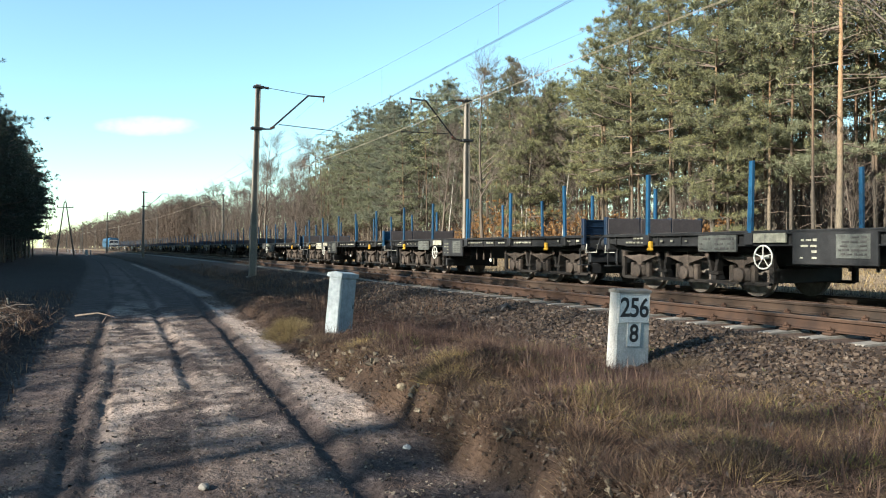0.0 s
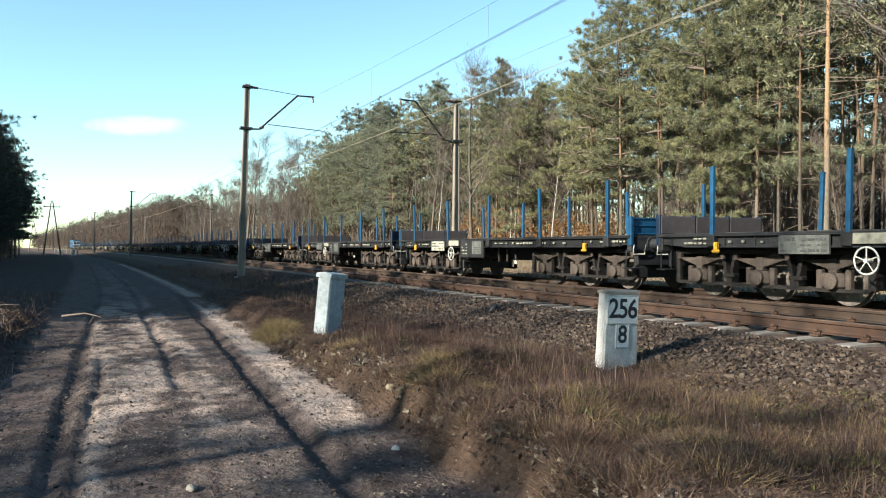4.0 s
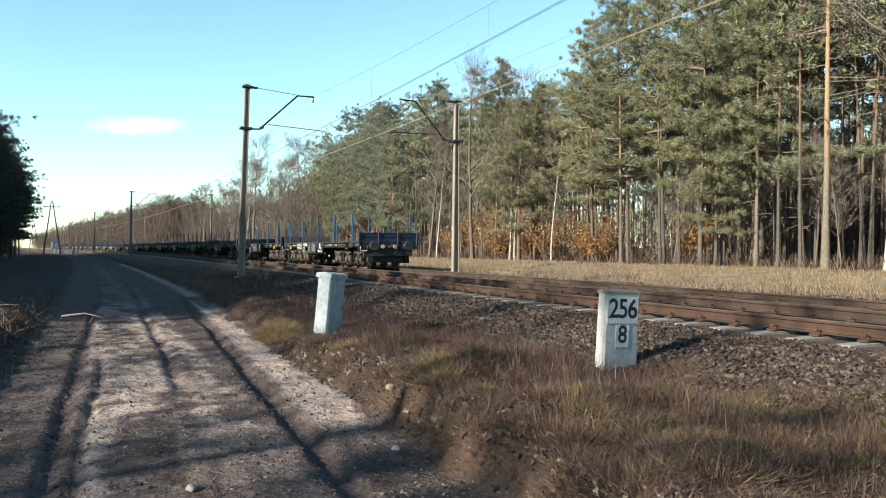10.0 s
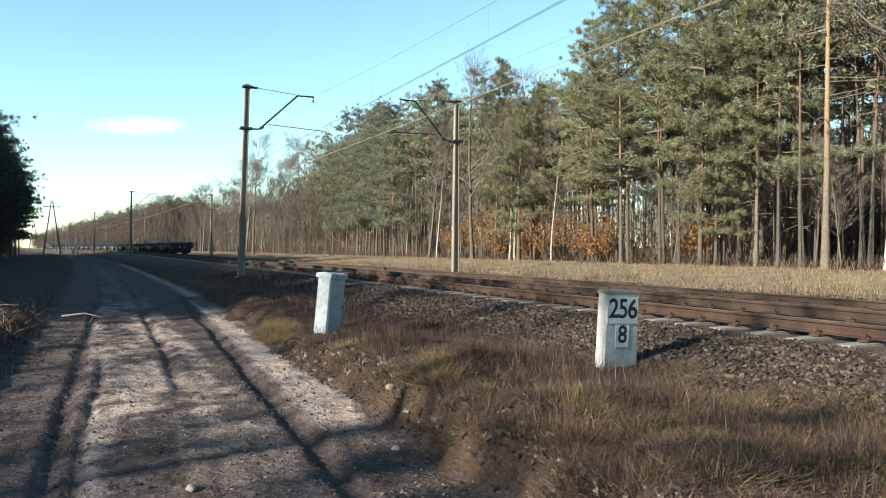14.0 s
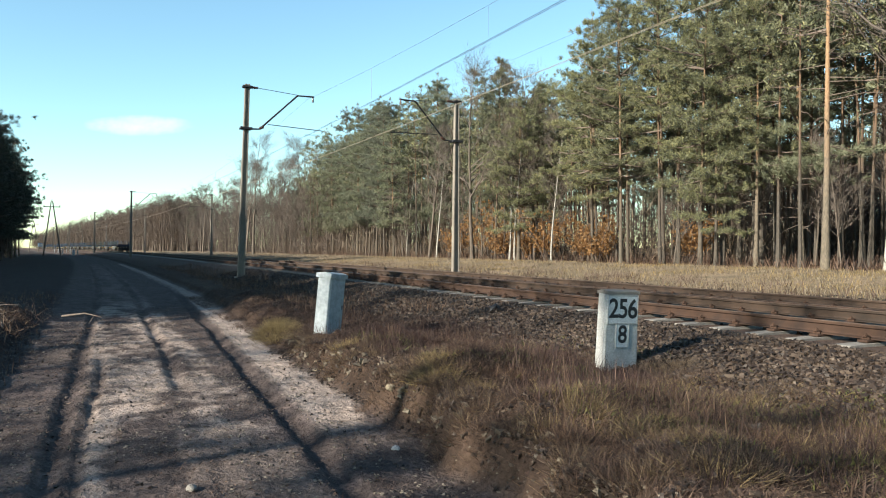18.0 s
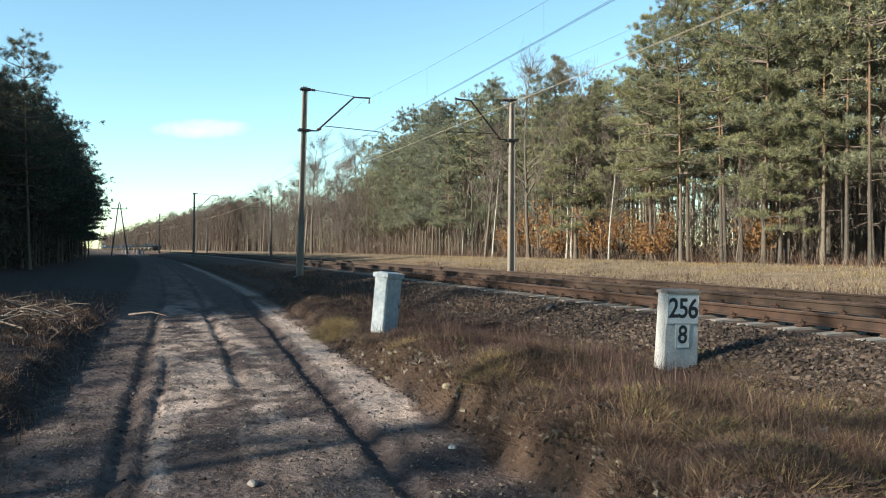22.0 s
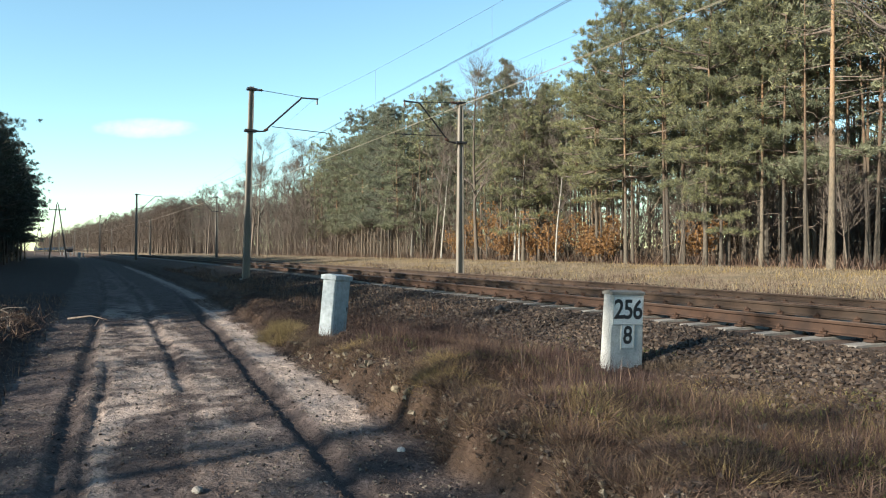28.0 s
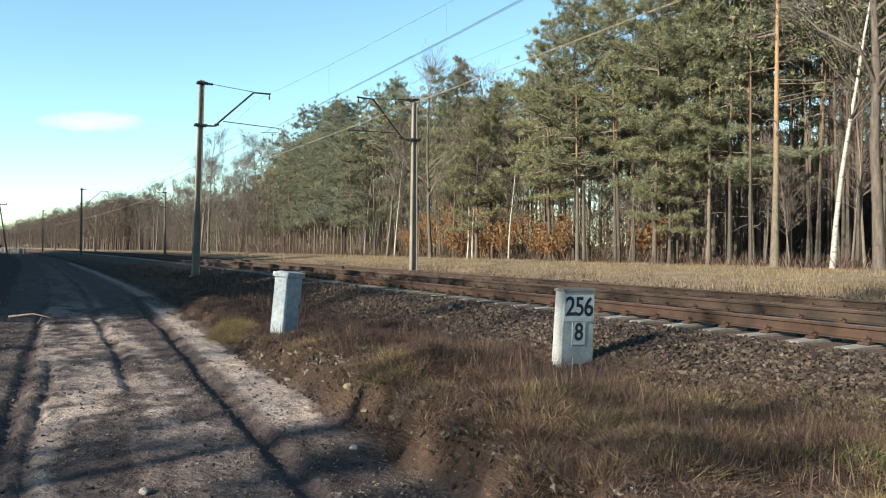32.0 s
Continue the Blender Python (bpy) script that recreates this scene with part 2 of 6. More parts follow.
def foliage(name, tones, through=0.3):
    """Needles, leaves or blades: each island of the mesh takes its own tone, and some light passes through."""
    m, t, b = nodes_of(name)
    g = t.nodes.new("ShaderNodeNewGeometry")
    r = ramp(t, [(i / (len(tones) - 1), c) for i, c in enumerate(tones)])
    t.links.new(g.outputs["Random Per Island"], r.inputs["Fac"])
    oi = t.nodes.new("ShaderNodeObjectInfo")
    rv = ramp(t, [(0, (0.78, 0.80, 0.85)), (1, (1.18, 1.15, 1.0))])
    t.links.new(oi.outputs["Random"], rv.inputs["Fac"])
    col = blend(t, 1.0, r.outputs["Color"], rv.outputs["Color"], "MULTIPLY")
    t.links.new(col, b.inputs["Base Color"])
    b.inputs["Roughness"].default_value = 0.6
    b.inputs["Specular IOR Level"].default_value = 0.25
    tl = t.nodes.new("ShaderNodeBsdfTranslucent")
    t.links.new(col, tl.inputs["Color"])
    mx = t.nodes.new("ShaderNodeMixShader")
    mx.inputs["Fac"].default_value = through
    t.links.new(b.outputs[0], mx.inputs[1])
    t.links.new(tl.outputs[0], mx.inputs[2])
    t.links.new(mx.outputs[0], t.nodes["Material Output"].inputs["Surface"])
    return m


RUST = surface("rusty_steel", (0.04966, 0.02635, 0.01649), (0.02128, 0.01216, 0.00905), 3.0, 0.85, 0.0, 0.3, 60)
# darker rail steel: shadow on the second rail put into the colour
RAIL_SHADED = surface("shaded_rail_steel", (0.044, 0.0270, 0.0180), (0.016, 0.0108, 0.0080), 2.0, 0.8, 0.0, 0.2, 40)
RAIL_TOP = surface("rail_head_steel", (0.115, 0.080, 0.060), (0.060, 0.038, 0.027), 4.0, 0.55, 0.3, 0.1, 60)
CONCRETE = surface("weathered_concrete", (0.2176, 0.1995, 0.1778), (0.1233, 0.1124, 0.1015), 5.0, 0.9, 0.0, 0.35, 70, wear=(0.1015, 0.07979, 0.06529), vary=0.15)
POLE_CONCRETE = surface("pole_concrete", (0.200, 0.178, 0.150), (0.115, 0.102, 0.088), 2.0, 0.9, 0.0, 0.3, 50, stretch=(1, 1, 0.25))
DARK_STEEL = surface("dark_painted_steel", (0.020, 0.022, 0.026), (0.010, 0.011, 0.013), 4.0, 0.65, 0.1, 0.15, 50)
WAGON_GREY = surface("grimy_wagon_paint", (0.01785, 0.0187, 0.0204), (0.0068, 0.007225, 0.0085), 2.5, 0.62, 0.0, 0.2, 30, wear=(0.03272, 0.02499, 0.01963), wear_at=0.66, vary=0.35)
DECK_WOOD = surface("weathered_deck_planks", (0.102, 0.087, 0.072), (0.051, 0.0432, 0.0372), 3.0, 0.9, 0.0, 0.4, 30, stretch=(6, 0.6, 1), vary=0.2)
BOGIE = surface("dusty_bogie_steel", (0.0646, 0.051, 0.0425), (0.0221, 0.01742, 0.0153), 4.0, 0.85, 0.1, 0.4, 30, wear=(0.102, 0.068, 0.0459), wear_at=0.62, vary=0.3)
BOGIE_FRAME = surface("black_bogie_frame", (0.020, 0.0170, 0.0155), (0.007, 0.0062, 0.006), 5.0, 0.85, 0.1, 0.3, 40)
WHEEL_STEEL = surface("wheel_steel", (0.17, 0.150, 0.135), (0.075, 0.064, 0.057), 6.0, 0.6, 0.4, 0.15, 40)
BLUE = surface("blue_stake_paint", (0.0051, 0.05355, 0.1173), (0.00306, 0.02805, 0.06372), 3.0, 0.5, 0.0, 0.15, 40, wear=(0.02677, 0.02295, 0.02295), wear_at=0.70, vary=0.2)
TEAL = surface("teal_stake_paint", (0.009, 0.07875, 0.09375), (0.00525, 0.045, 0.05625), 3.0, 0.5, 0.0, 0.15, 40, wear=(0.03938, 0.03375, 0.03375), wear_at=0.70, vary=0.2)
BLUE_DARK = surface("dark_blue_board_paint", (0.0054, 0.01836, 0.0432), (0.00324, 0.00972, 0.02376), 3.0, 0.5, 0.0, 0.15, 40, wear=(0.0405, 0.0365, 0.0324), wear_at=0.70, vary=0.2)
YELLOW = surface("yellow_paint", (0.46, 0.265, 0.020), (0.30, 0.165, 0.014), 8.0, 0.5, 0.0, 0.1, 60)
WHITE_MARK = surface("chalky_white_marking", (0.496, 0.496, 0.464), (0.288, 0.288, 0.264), 9.0, 0.8, 0.0, 0.1, 60)
PALE_PLATE = surface("pale_inscription_plate", (0.300, 0.295, 0.235), (0.105, 0.105, 0.090), 5.0, 0.7, 0.0, 0.1, 60, vary=0.25)
FADED_PLATE = surface("faded_inscription_plate", (0.085, 0.092, 0.085), (0.038, 0.041, 0.040), 6.0, 0.7, 0.0, 0.1, 60, vary=0.2)
MARK_DARK = surface("dark_lettering", (0.05, 0.05, 0.05), (0.025, 0.025, 0.025), 9.0, 0.8, 0.0, 0.05, 60)
GRIME = surface("grimy_unpainted_steel", (0.0562, 0.0465, 0.048), (0.03, 0.0255, 0.027), 2.5, 0.8, 0.0, 0.2, 30, vary=0.2)
STONE_WHITE = surface("whitewashed_concrete", (0.344, 0.344, 0.336), (0.24, 0.24, 0.236), 5.0, 0.9, 0.0, 0.3, 60, wear=(0.2312, 0.2176, 0.1904), wear_at=0.66)
STONE_FACE = surface("flaking_white_paint", (0.486, 0.4928, 0.4995), (0.351, 0.3578, 0.3645), 7.0, 0.9, 0.0, 0.3, 60, wear=(0.2984, 0.2869, 0.2754), wear_at=0.64)
SANDSTONE = surface("yellowish_field_stone", (0.20, 0.165, 0.115), (0.095, 0.078, 0.056), 12.0, 0.9, 0.0, 0.4, 50)
BLACK_PAINT = surface("black_paint", (0.020, 0.020, 0.022), (0.010, 0.010, 0.012), 9.0, 0.7, 0.0, 0.05, 60)
BOX_PAINT = surface("pale_cabinet_paint", (0.2924, 0.3225, 0.3397), (0.2322, 0.258, 0.2752), 2.0, 0.55, 0.0, 0.06, 12, wear=(0.1901, 0.1827, 0.1608), wear_at=0.76)
WIRE = surface("wire_metal", (0.12, 0.12, 0.11), (0.06, 0.06, 0.06), 5.0, 0.5, 0.7, 0.0, 30)
CONTACT = surface("copper_wire", (0.46, 0.40, 0.30), (0.30, 0.25, 0.18), 5.0, 0.45, 0.6, 0.0, 30)
INSULATOR = surface("brown_porcelain", (0.07, 0.035, 0.025), (0.04, 0.022, 0.018), 6.0, 0.25, 0.0, 0.0, 30)
BARK_GREY = surface("grey_bark", (0.145, 0.1189, 0.0957), (0.0609, 0.0499, 0.0406), 3.0, 0.95, 0.0, 0.7, 14, stretch=(4, 4, 0.7), vary=0.25)
BIRCH = surface("birch_bark", (0.33, 0.315, 0.28), (0.20, 0.187, 0.165), 3.0, 0.85, 0.0, 0.3, 14, stretch=(1, 1, 2.2), wear=(0.0406, 0.0348, 0.029), wear_at=0.54)
GREY_TWIG = surface("grey_twig_bark", (0.120, 0.098, 0.082), (0.062, 0.050, 0.043), 5.0, 0.95, 0.0, 0.2, 20, vary=0.25)
TWIG = surface("twig_bark", (0.148, 0.116, 0.0944), (0.0784, 0.0608, 0.0504), 5.0, 0.95, 0.0, 0.2, 20, vary=0.25)


def pine_bark():
    """Grey plates low on the stem, thin orange bark above."""
    m, t, b = nodes_of("pine_bark")
    tc = t.nodes.new("ShaderNodeTexCoord")
    sep = t.nodes.new("ShaderNodeSeparateXYZ")
    t.links.new(tc.outputs["Object"], sep.inputs[0])
    n1 = noisy(t, 1.2, 4, 0.6)
    ad = t.nodes.new("ShaderNodeMath")
    ad.operation = "MULTIPLY_ADD"
    ad.inputs[1].default_value = 6.0
    t.links.new(n1.outputs["Fac"], ad.inputs[0])
    t.links.new(sep.outputs["Z"], ad.inputs[2])
    mr = t.nodes.new("ShaderNodeMapRange")
    mr.inputs["From Min"].default_value, mr.inputs["From Max"].default_value = 6.2, 10.5
    t.links.new(ad.outputs[0], mr.inputs["Value"])
    n2 = noisy(t, 9.0, 5, 0.7, (2.5, 2.5, 0.8))
    low = ramp(t, [(0.3, (0.036, 0.031, 0.025)), (0.72, (0.130, 0.108, 0.082))])
    high = ramp(t, [(0.3, (0.100, 0.060, 0.034)), (0.72, (0.25, 0.160, 0.092))])
    for r in (low, high):
        t.links.new(n2.outputs["Fac"], r.inputs["Fac"])
    col = blend(t, mr.outputs["Result"], low.outputs["Color"], high.outputs["Color"])
    oi = t.nodes.new("ShaderNodeObjectInfo")
    rv = ramp(t, [(0, (0.55, 0.55, 0.57)), (0.6, (0.9, 0.89, 0.86)), (1, (1.25, 1.22, 1.14))])
    t.links.new(oi.outputs["Random"], rv.inputs["Fac"])
    t.links.new(blend(t, 1.0, col, rv.outputs["Color"], "MULTIPLY"), b.inputs["Base Color"])
    b.inputs["Roughness"].default_value = 0.9
    bp = t.nodes.new("ShaderNodeBump")
    bp.inputs["Strength"].default_value, bp.inputs["Distance"].default_value = 0.8, 0.04
    t.links.new(n2.outputs["Fac"], bp.inputs["Height"])
    t.links.new(bp.outputs["Normal"], b.inputs["Normal"])
    return m


PINE_BARK = pine_bark()
# blue of shade painted into the dark tones, yellow sunlight into the light ones
NEEDLES = foliage("pine_needles", [(0.0494, 0.05605, 0.04873), (0.095, 0.1007, 0.06715), (0.1568, 0.1596, 0.08881), (0.2375, 0.2299, 0.117)], 0.24)
NEEDLES_COOL = foliage("blue_green_pine_needles", [(0.08311, 0.09234, 0.06787), (0.1274, 0.1386, 0.0989), (0.1717, 0.181, 0.128)], 0.20)
# shaded copy of the pine foliage: the stand's shade is in these tones
NEEDLES_SHADED = foliage("shaded_pine_needles", [(0.024, 0.029, 0.022), (0.040, 0.046, 0.032), (0.056, 0.062, 0.042)], 0.04)
DRY_LEAVES = foliage("rusty_beech_leaves", [(0.1445, 0.07225, 0.0306), (0.238, 0.1275, 0.0527), (0.323, 0.1913, 0.085)], 0.4)
STRAW = foliage("dry_grass_blades", [(0.035, 0.02425, 0.01718), (0.0675, 0.04688, 0.0319), (0.1225, 0.0875, 0.05844), (0.2063, 0.155, 0.1073)], 0.35)
YELLOW_STRAW = foliage("yellow_dry_grass", [(0.1, 0.07, 0.03375), (0.1812, 0.1325, 0.06375), (0.275, 0.2063, 0.1038)], 0.35)
BROWN_GRASS = foliage("brown_withered_stalks", [(0.02743, 0.01789, 0.01586), (0.05724, 0.03637, 0.02973), (0.1002, 0.06261, 0.04671), (0.1526, 0.1026, 0.07434)], 0.3)
# russet of dead weeds, darkened further to paint shade on the bank
RUSSET_SHADED = foliage("russet_weeds_with_shade", [(0.02592, 0.0144, 0.01325), (0.04896, 0.02736, 0.02401), (0.0828, 0.04752, 0.03974)], 0.3)
GREEN_GRASS = foliage("low_green_grass", [(0.0425, 0.0575, 0.01875), (0.08, 0.095, 0.0325), (0.1375, 0.1313, 0.0525)], 0.3)
PALE_STRAW = foliage("pale_meadow_grass", [(0.0714, 0.05355, 0.03936), (0.1339, 0.1053, 0.07773), (0.1874, 0.1535, 0.117), (0.2454, 0.208, 0.1653)], 0.35)
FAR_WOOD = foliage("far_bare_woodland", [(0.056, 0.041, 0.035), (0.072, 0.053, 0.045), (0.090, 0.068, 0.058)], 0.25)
# brighter copy of the brushwood, with sunlight put into its tones
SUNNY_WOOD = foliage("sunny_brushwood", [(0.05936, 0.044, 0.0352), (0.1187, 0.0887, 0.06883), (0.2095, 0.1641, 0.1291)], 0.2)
BALLAST = foliage("ballast_stones", [(0.009908, 0.006708, 0.005603), (0.01981, 0.01334, 0.01088), (0.03353, 0.02362, 0.01912), (0.0701, 0.05181, 0.04203)], 0.0)


def ground_material():
    """Sandy road, leaf litter and turf, dark ballast dust and pale verge, told apart by where they lie across the line;
    shade is painted in left of the road.
    """
    m, t, b = nodes_of("ground_soil")
    at_w = t.nodes.new("ShaderNodeAttribute")
    at_w.attribute_name = "across"
    n_big, n_mid, n_fine = noisy(t, 0.55, 5, 0.6), noisy(t, 3.2, 6, 0.7), noisy(t, 26, 4, 0.7)

    def tone(stops, src):
        r = ramp(t, stops)
        t.links.new(src.outputs["Fac"], r.inputs["Fac"])
        return r.outputs["Color"]

    def band(a, b_, jitter=0.35):
        ad = t.nodes.new("ShaderNodeMath")
        ad.operation = "MULTIPLY_ADD"
        ad.inputs[1].default_value = jitter * 2
        t.links.new(n_mid.outputs["Fac"], ad.inputs[0])
        t.links.new(at_w.outputs["Fac"], ad.inputs[2])
        mr = t.nodes.new("ShaderNodeMapRange")
        mr.inputs["From Min"].default_value, mr.inputs["From Max"].default_value = a + jitter, b_ + jitter
        t.links.new(ad.outputs[0], mr.inputs["Value"])
        return mr.outputs["Result"]

    litter = tone([(0.30, (0.016, 0.0134, 0.0126)), (0.55, (0.036, 0.0300, 0.0270)), (0.75, (0.074, 0.061, 0.053))], n_mid)
    sand = tone([(0.30, (0.092, 0.077, 0.063)), (0.50, (0.155, 0.131, 0.108)), (0.70, (0.210, 0.180, 0.150))], n_mid)
    dirt = tone([(0.35, (0.021, 0.0178, 0.0168)), (0.65, (0.053, 0.0440, 0.0405))], n_mid)
    at_s, at_r = t.nodes.new("ShaderNodeAttribute"), t.nodes.new("ShaderNodeAttribute")
    at_s.attribute_name, at_r.attribute_name = "sandy", "rut"
    patch = ramp(t, [(0.36, (0, 0, 0)), (0.54, (1, 1, 1))])
    t.links.new(n_big.outputs["Fac"], patch.inputs["Fac"])
    road = blend(t, patch.outputs["Color"], dirt, litter)
    road = blend(t, at_s.outputs["Fac"], road, sand)
    # dark rut colour: trodden soil together with painted shade
    road = blend(t, at_r.outputs["Fac"], road, (0.022, 0.0182, 0.0165))
    bank = tone([(0.30, (0.013, 0.0095, 0.0075)), (0.60, (0.027, 0.0192, 0.0138)), (0.78, (0.060, 0.043, 0.029))], n_mid)
    bed = tone([(0.30, (0.021, 0.0162, 0.0132)), (0.70, (0.051, 0.0384, 0.03))], n_mid)
    verge = tone([(0.30, (0.075, 0.059, 0.040)), (0.70, (0.130, 0.107, 0.073))], n_mid)
    turf = ramp(t, [(0.42, (0, 0, 0)), (0.62, (0.7, 0.7, 0.7))])
    t.links.new(n_big.outputs["Fac"], turf.inputs["Fac"])
    verge = blend(t, turf.outputs["Color"], verge, (0.060, 0.052, 0.032))
    floor = tone([(0.30, (0.042, 0.0288, 0.0192)), (0.70, (0.108, 0.072, 0.045))], n_mid)
    # litter left of the road, darkened to paint in the stand's shade
    needle_shade = tone([(0.30, (0.0085, 0.0072, 0.0070)), (0.55, (0.019, 0.0155, 0.0140)), (0.78, (0.045, 0.036, 0.028))], n_mid)
    col = blend(t, band(-1.30, -0.95, 0.25), needle_shade, road)
    col = blend(t, band(2.36, 2.52, 0.10), col, bank)
    col = blend(t, band(5.0, 6.2), col, bed)
    col = blend(t, band(15.0, 16.4), col, verge)
    col = blend(t, band(24.5, 27.0), col, floor)
    grain = ramp(t, [(0.3, (1.10, 1.03, 1.06)), (0.7, (2.42, 2.27, 2.36))])
    t.links.new(n_fine.outputs["Fac"], grain.inputs["Fac"])
    t.links.new(blend(t, 1.0, col, grain.outputs["Color"], "MULTIPLY"), b.inputs["Base Color"])
    b.inputs["Roughness"].default_value, b.inputs["Specular IOR Level"].default_value = 0.95, 0.1
    bp = t.nodes.new("ShaderNodeBump")
    bp.inputs["Strength"].default_value, bp.inputs["Distance"].default_value = 0.7, 0.03
    t.links.new(n_fine.outputs["Fac"], bp.inputs["Height"])
    b2 = t.nodes.new("ShaderNodeBump")
    b2.inputs["Strength"].default_value, b2.inputs["Distance"].default_value = 0.4, 0.03
    t.links.new(n_mid.outputs["Fac"], b2.inputs["Height"])
    n_clod = noisy(t, 9.0, 3, 0.6)
    b3 = t.nodes.new("ShaderNodeBump")
    b3.inputs["Strength"].default_value, b3.inputs["Distance"].default_value = 0.9, 0.06
    t.links.new(n_clod.outputs["Fac"], b3.inputs["Height"])
    t.links.new(b2.outputs["Normal"], b3.inputs["Normal"])
    t.links.new(b3.outputs["Normal"], bp.inputs["Normal"])
    t.links.new(bp.outputs["Normal"], b.inputs["Normal"])
    return m


GROUND = ground_material()


# ---- ground ----
def axis(stops):
    """Values from stop to stop with the given step."""
    out = []
    for (a, step), (b_, _) in zip(stops, stops[1:]):
        n = max(1, round((b_ - a) / step))
        out += [a + (b_ - a) * i / n for i in range(n)]
    return out + [stops[-1][0]]


def ground():
    ws = axis([(-1800, 300), (-300, 40), (-60, 6), (-12, 1.2), (-3, 0.25), (-1.6, 0.05), (3.3, 0.09), (6.0, 0.3), (16, 0.8), (32, 4), (80, 30), (300, 300), (1800, 1)])
    ys = axis([(-300, 60), (-20, 3), (2, 0.30), (3.6, 0.07), (11, 0.16), (24, 0.6), (60, 3), (260, 20), (500, 100), (3000, 1)])
    vs, across = [], []
    for y in ys:
        for w in ws:
            vs.append(at(w, y, ground_z(w, y)))
            across.append(bank_edge(w, y) if 1.7 < w < 3.6 and 0 < y < 40 else w - swing(w, y))
    n = len(ws)
    fs = [(j * n + i, j * n + i + 1, (j + 1) * n + i + 1, (j + 1) * n + i) for j in range(len(ys) - 1) for i in range(n - 1)]
    s = Shape()
    s.v, s.f, s.soft = vs, fs, [True] * len(fs)
    ob = solid("ground", s, GROUND, "sandy forest track, withered grass bank and railway bed", kind="structure")
    both = [soil(w, y) if -2 < w < 3 and 0 < y < 80 else (0.0, 0.0) for y in ys for w in ws]
    for name, values in (("across", across), ("rut", [0.70 * b_[0] for b_ in both]), ("sandy", [b_[1] for b_ in both])):
        a = ob.data.attributes.new(name, "FLOAT", "POINT")
        a.data.foreach_set("value", np.array(values, dtype=np.float32))


ground()


# ---- tracks ----
RAIL_PROFILE = [(-0.075, -0.172), (0.075, -0.172), (0.075, -0.160), (0.020, -0.148), (0.009, -0.132), (0.009, -0.050), (0.036, -0.040), (0.036, -0.006),
                (-0.036, -0.006), (-0.036, -0.040), (-0.009, -0.050), (-0.009, -0.132), (-0.020, -0.148), (-0.075, -0.160)]


def sleeper_shape():
    s = Shape()
    prof = [(-1.27, -0.20), (1.27, -0.20), (1.27, -0.03), (1.24, 0.0), (0.42, 0.0), (0.30, -0.035), (-0.30, -0.035), (-0.42, 0.0), (-1.24, 0.0), (-1.27, -0.03)]
    n = len(prof)
    vs = [(x, -0.14 + (0.025 if z > -0.04 else 0), z) for x, z in prof] + [(x, 0.14 - (0.025 if z > -0.04 else 0), z) for x, z in prof]
    s.add(vs, [tuple(range(n)), tuple(range(2 * n - 1, n - 1, -1))] + [(k, n + k, n + (k + 1) % n, (k + 1) % n) for k in range(n)])
    return s


def clip_shape():
    s = Shape()
    s.box(-0.16, 0.0, -0.07, 0.07, -0.206, -0.176, 0.006)
    s.box(-0.110, -0.080, -0.055, 0.055, -0.178, -0.145, 0.006)
    s.tube([(-0.10, 0, -0.17), (-0.10, 0, -0.100)], 0.014, 6)
    s.tube([(-0.10, 0, -0.128), (-0.10, 0, -0.110)], 0.022, 6, soft=False)
    s.box(-0.13, -0.040, -0.028, 0.028, -0.148, -0.126, 0.006)
    return s


def track(centre, which, level=0.0):
    base = thing("railway_track", "rust-brown steel rails on concrete sleepers in ballast, " + which, "railway track", kind="structure")
    ys = axis([(-80, 4), (0, 2), (120, 6), (620, 1)])
    for side in (-0.75, 0.75):
        frames = [on_line(centre, y, level + (CANT if side > 0 else 0.0)) for y in ys]
        rail = part("rail", Shape().sweep([(x + side, z) for x, z in RAIL_PROFILE], frames), RUST if side < 0 else RAIL_SHADED, base, "rusty brown rail" if side < 0 else "rail with shade painted on its inner face")
        part("running_surface", Shape().sweep([(side - 0.031, -0.006), (side + 0.031, -0.006), (side + 0.027, 0.0), (side - 0.027, 0.0)], frames), RAIL_TOP, rail, "worn steel running surface")
    sl = sleeper_shape().mesh("sleeper", CONCRETE)
    cl = clip_shape().mesh("rail_clip", RUST)
    rest = Shape()
    y, k = 9.35 - 56 * 0.7, 0
    slope = math.degrees(math.atan(CANT / 1.5))
    while y < 200:
        y += 0.7
        m = on_line(centre, y, level + CANT / 2 - 0.208) @ pose(0, 0, 0, 0, -slope, 0) @ pose(random.uniform(-0.02, 0.02), 0, 0, 0, 0, random.uniform(-0.4, 0.4))
        if 2 < y < 62:
            ob = part("sleeper", sl, None, base, m=m)
            if y < 32:
                for x, turn in ((-0.75, 0), (-0.75, 180), (0.75, 0), (0.75, 180)):
                    part("rail_clip", cl, None, base, m=on_line(centre, y, level + (CANT if x > 0 else 0.0)) @ pose(x, 0, 0, 0, 0, turn))
        else:
            rest.box(-1.27, 1.27, -0.13, 0.13, -0.2, 0.0, 0.02, m)
    tagged(part("far_sleepers", rest, CONCRETE, base), kind="stuff")


track(TRACK_1, "the empty near track")
track(TRACK_2, "the track the train runs on", LOWER)


def scatter(n, w0, w1, y0, y1, rng, fade=1.0):
    """Places across the line, thinning out with y."""
    w = rng.uniform(w0, w1, n)
    y = y0 + (y1 - y0) * rng.uniform(0, 1, n) ** fade
    return w, y


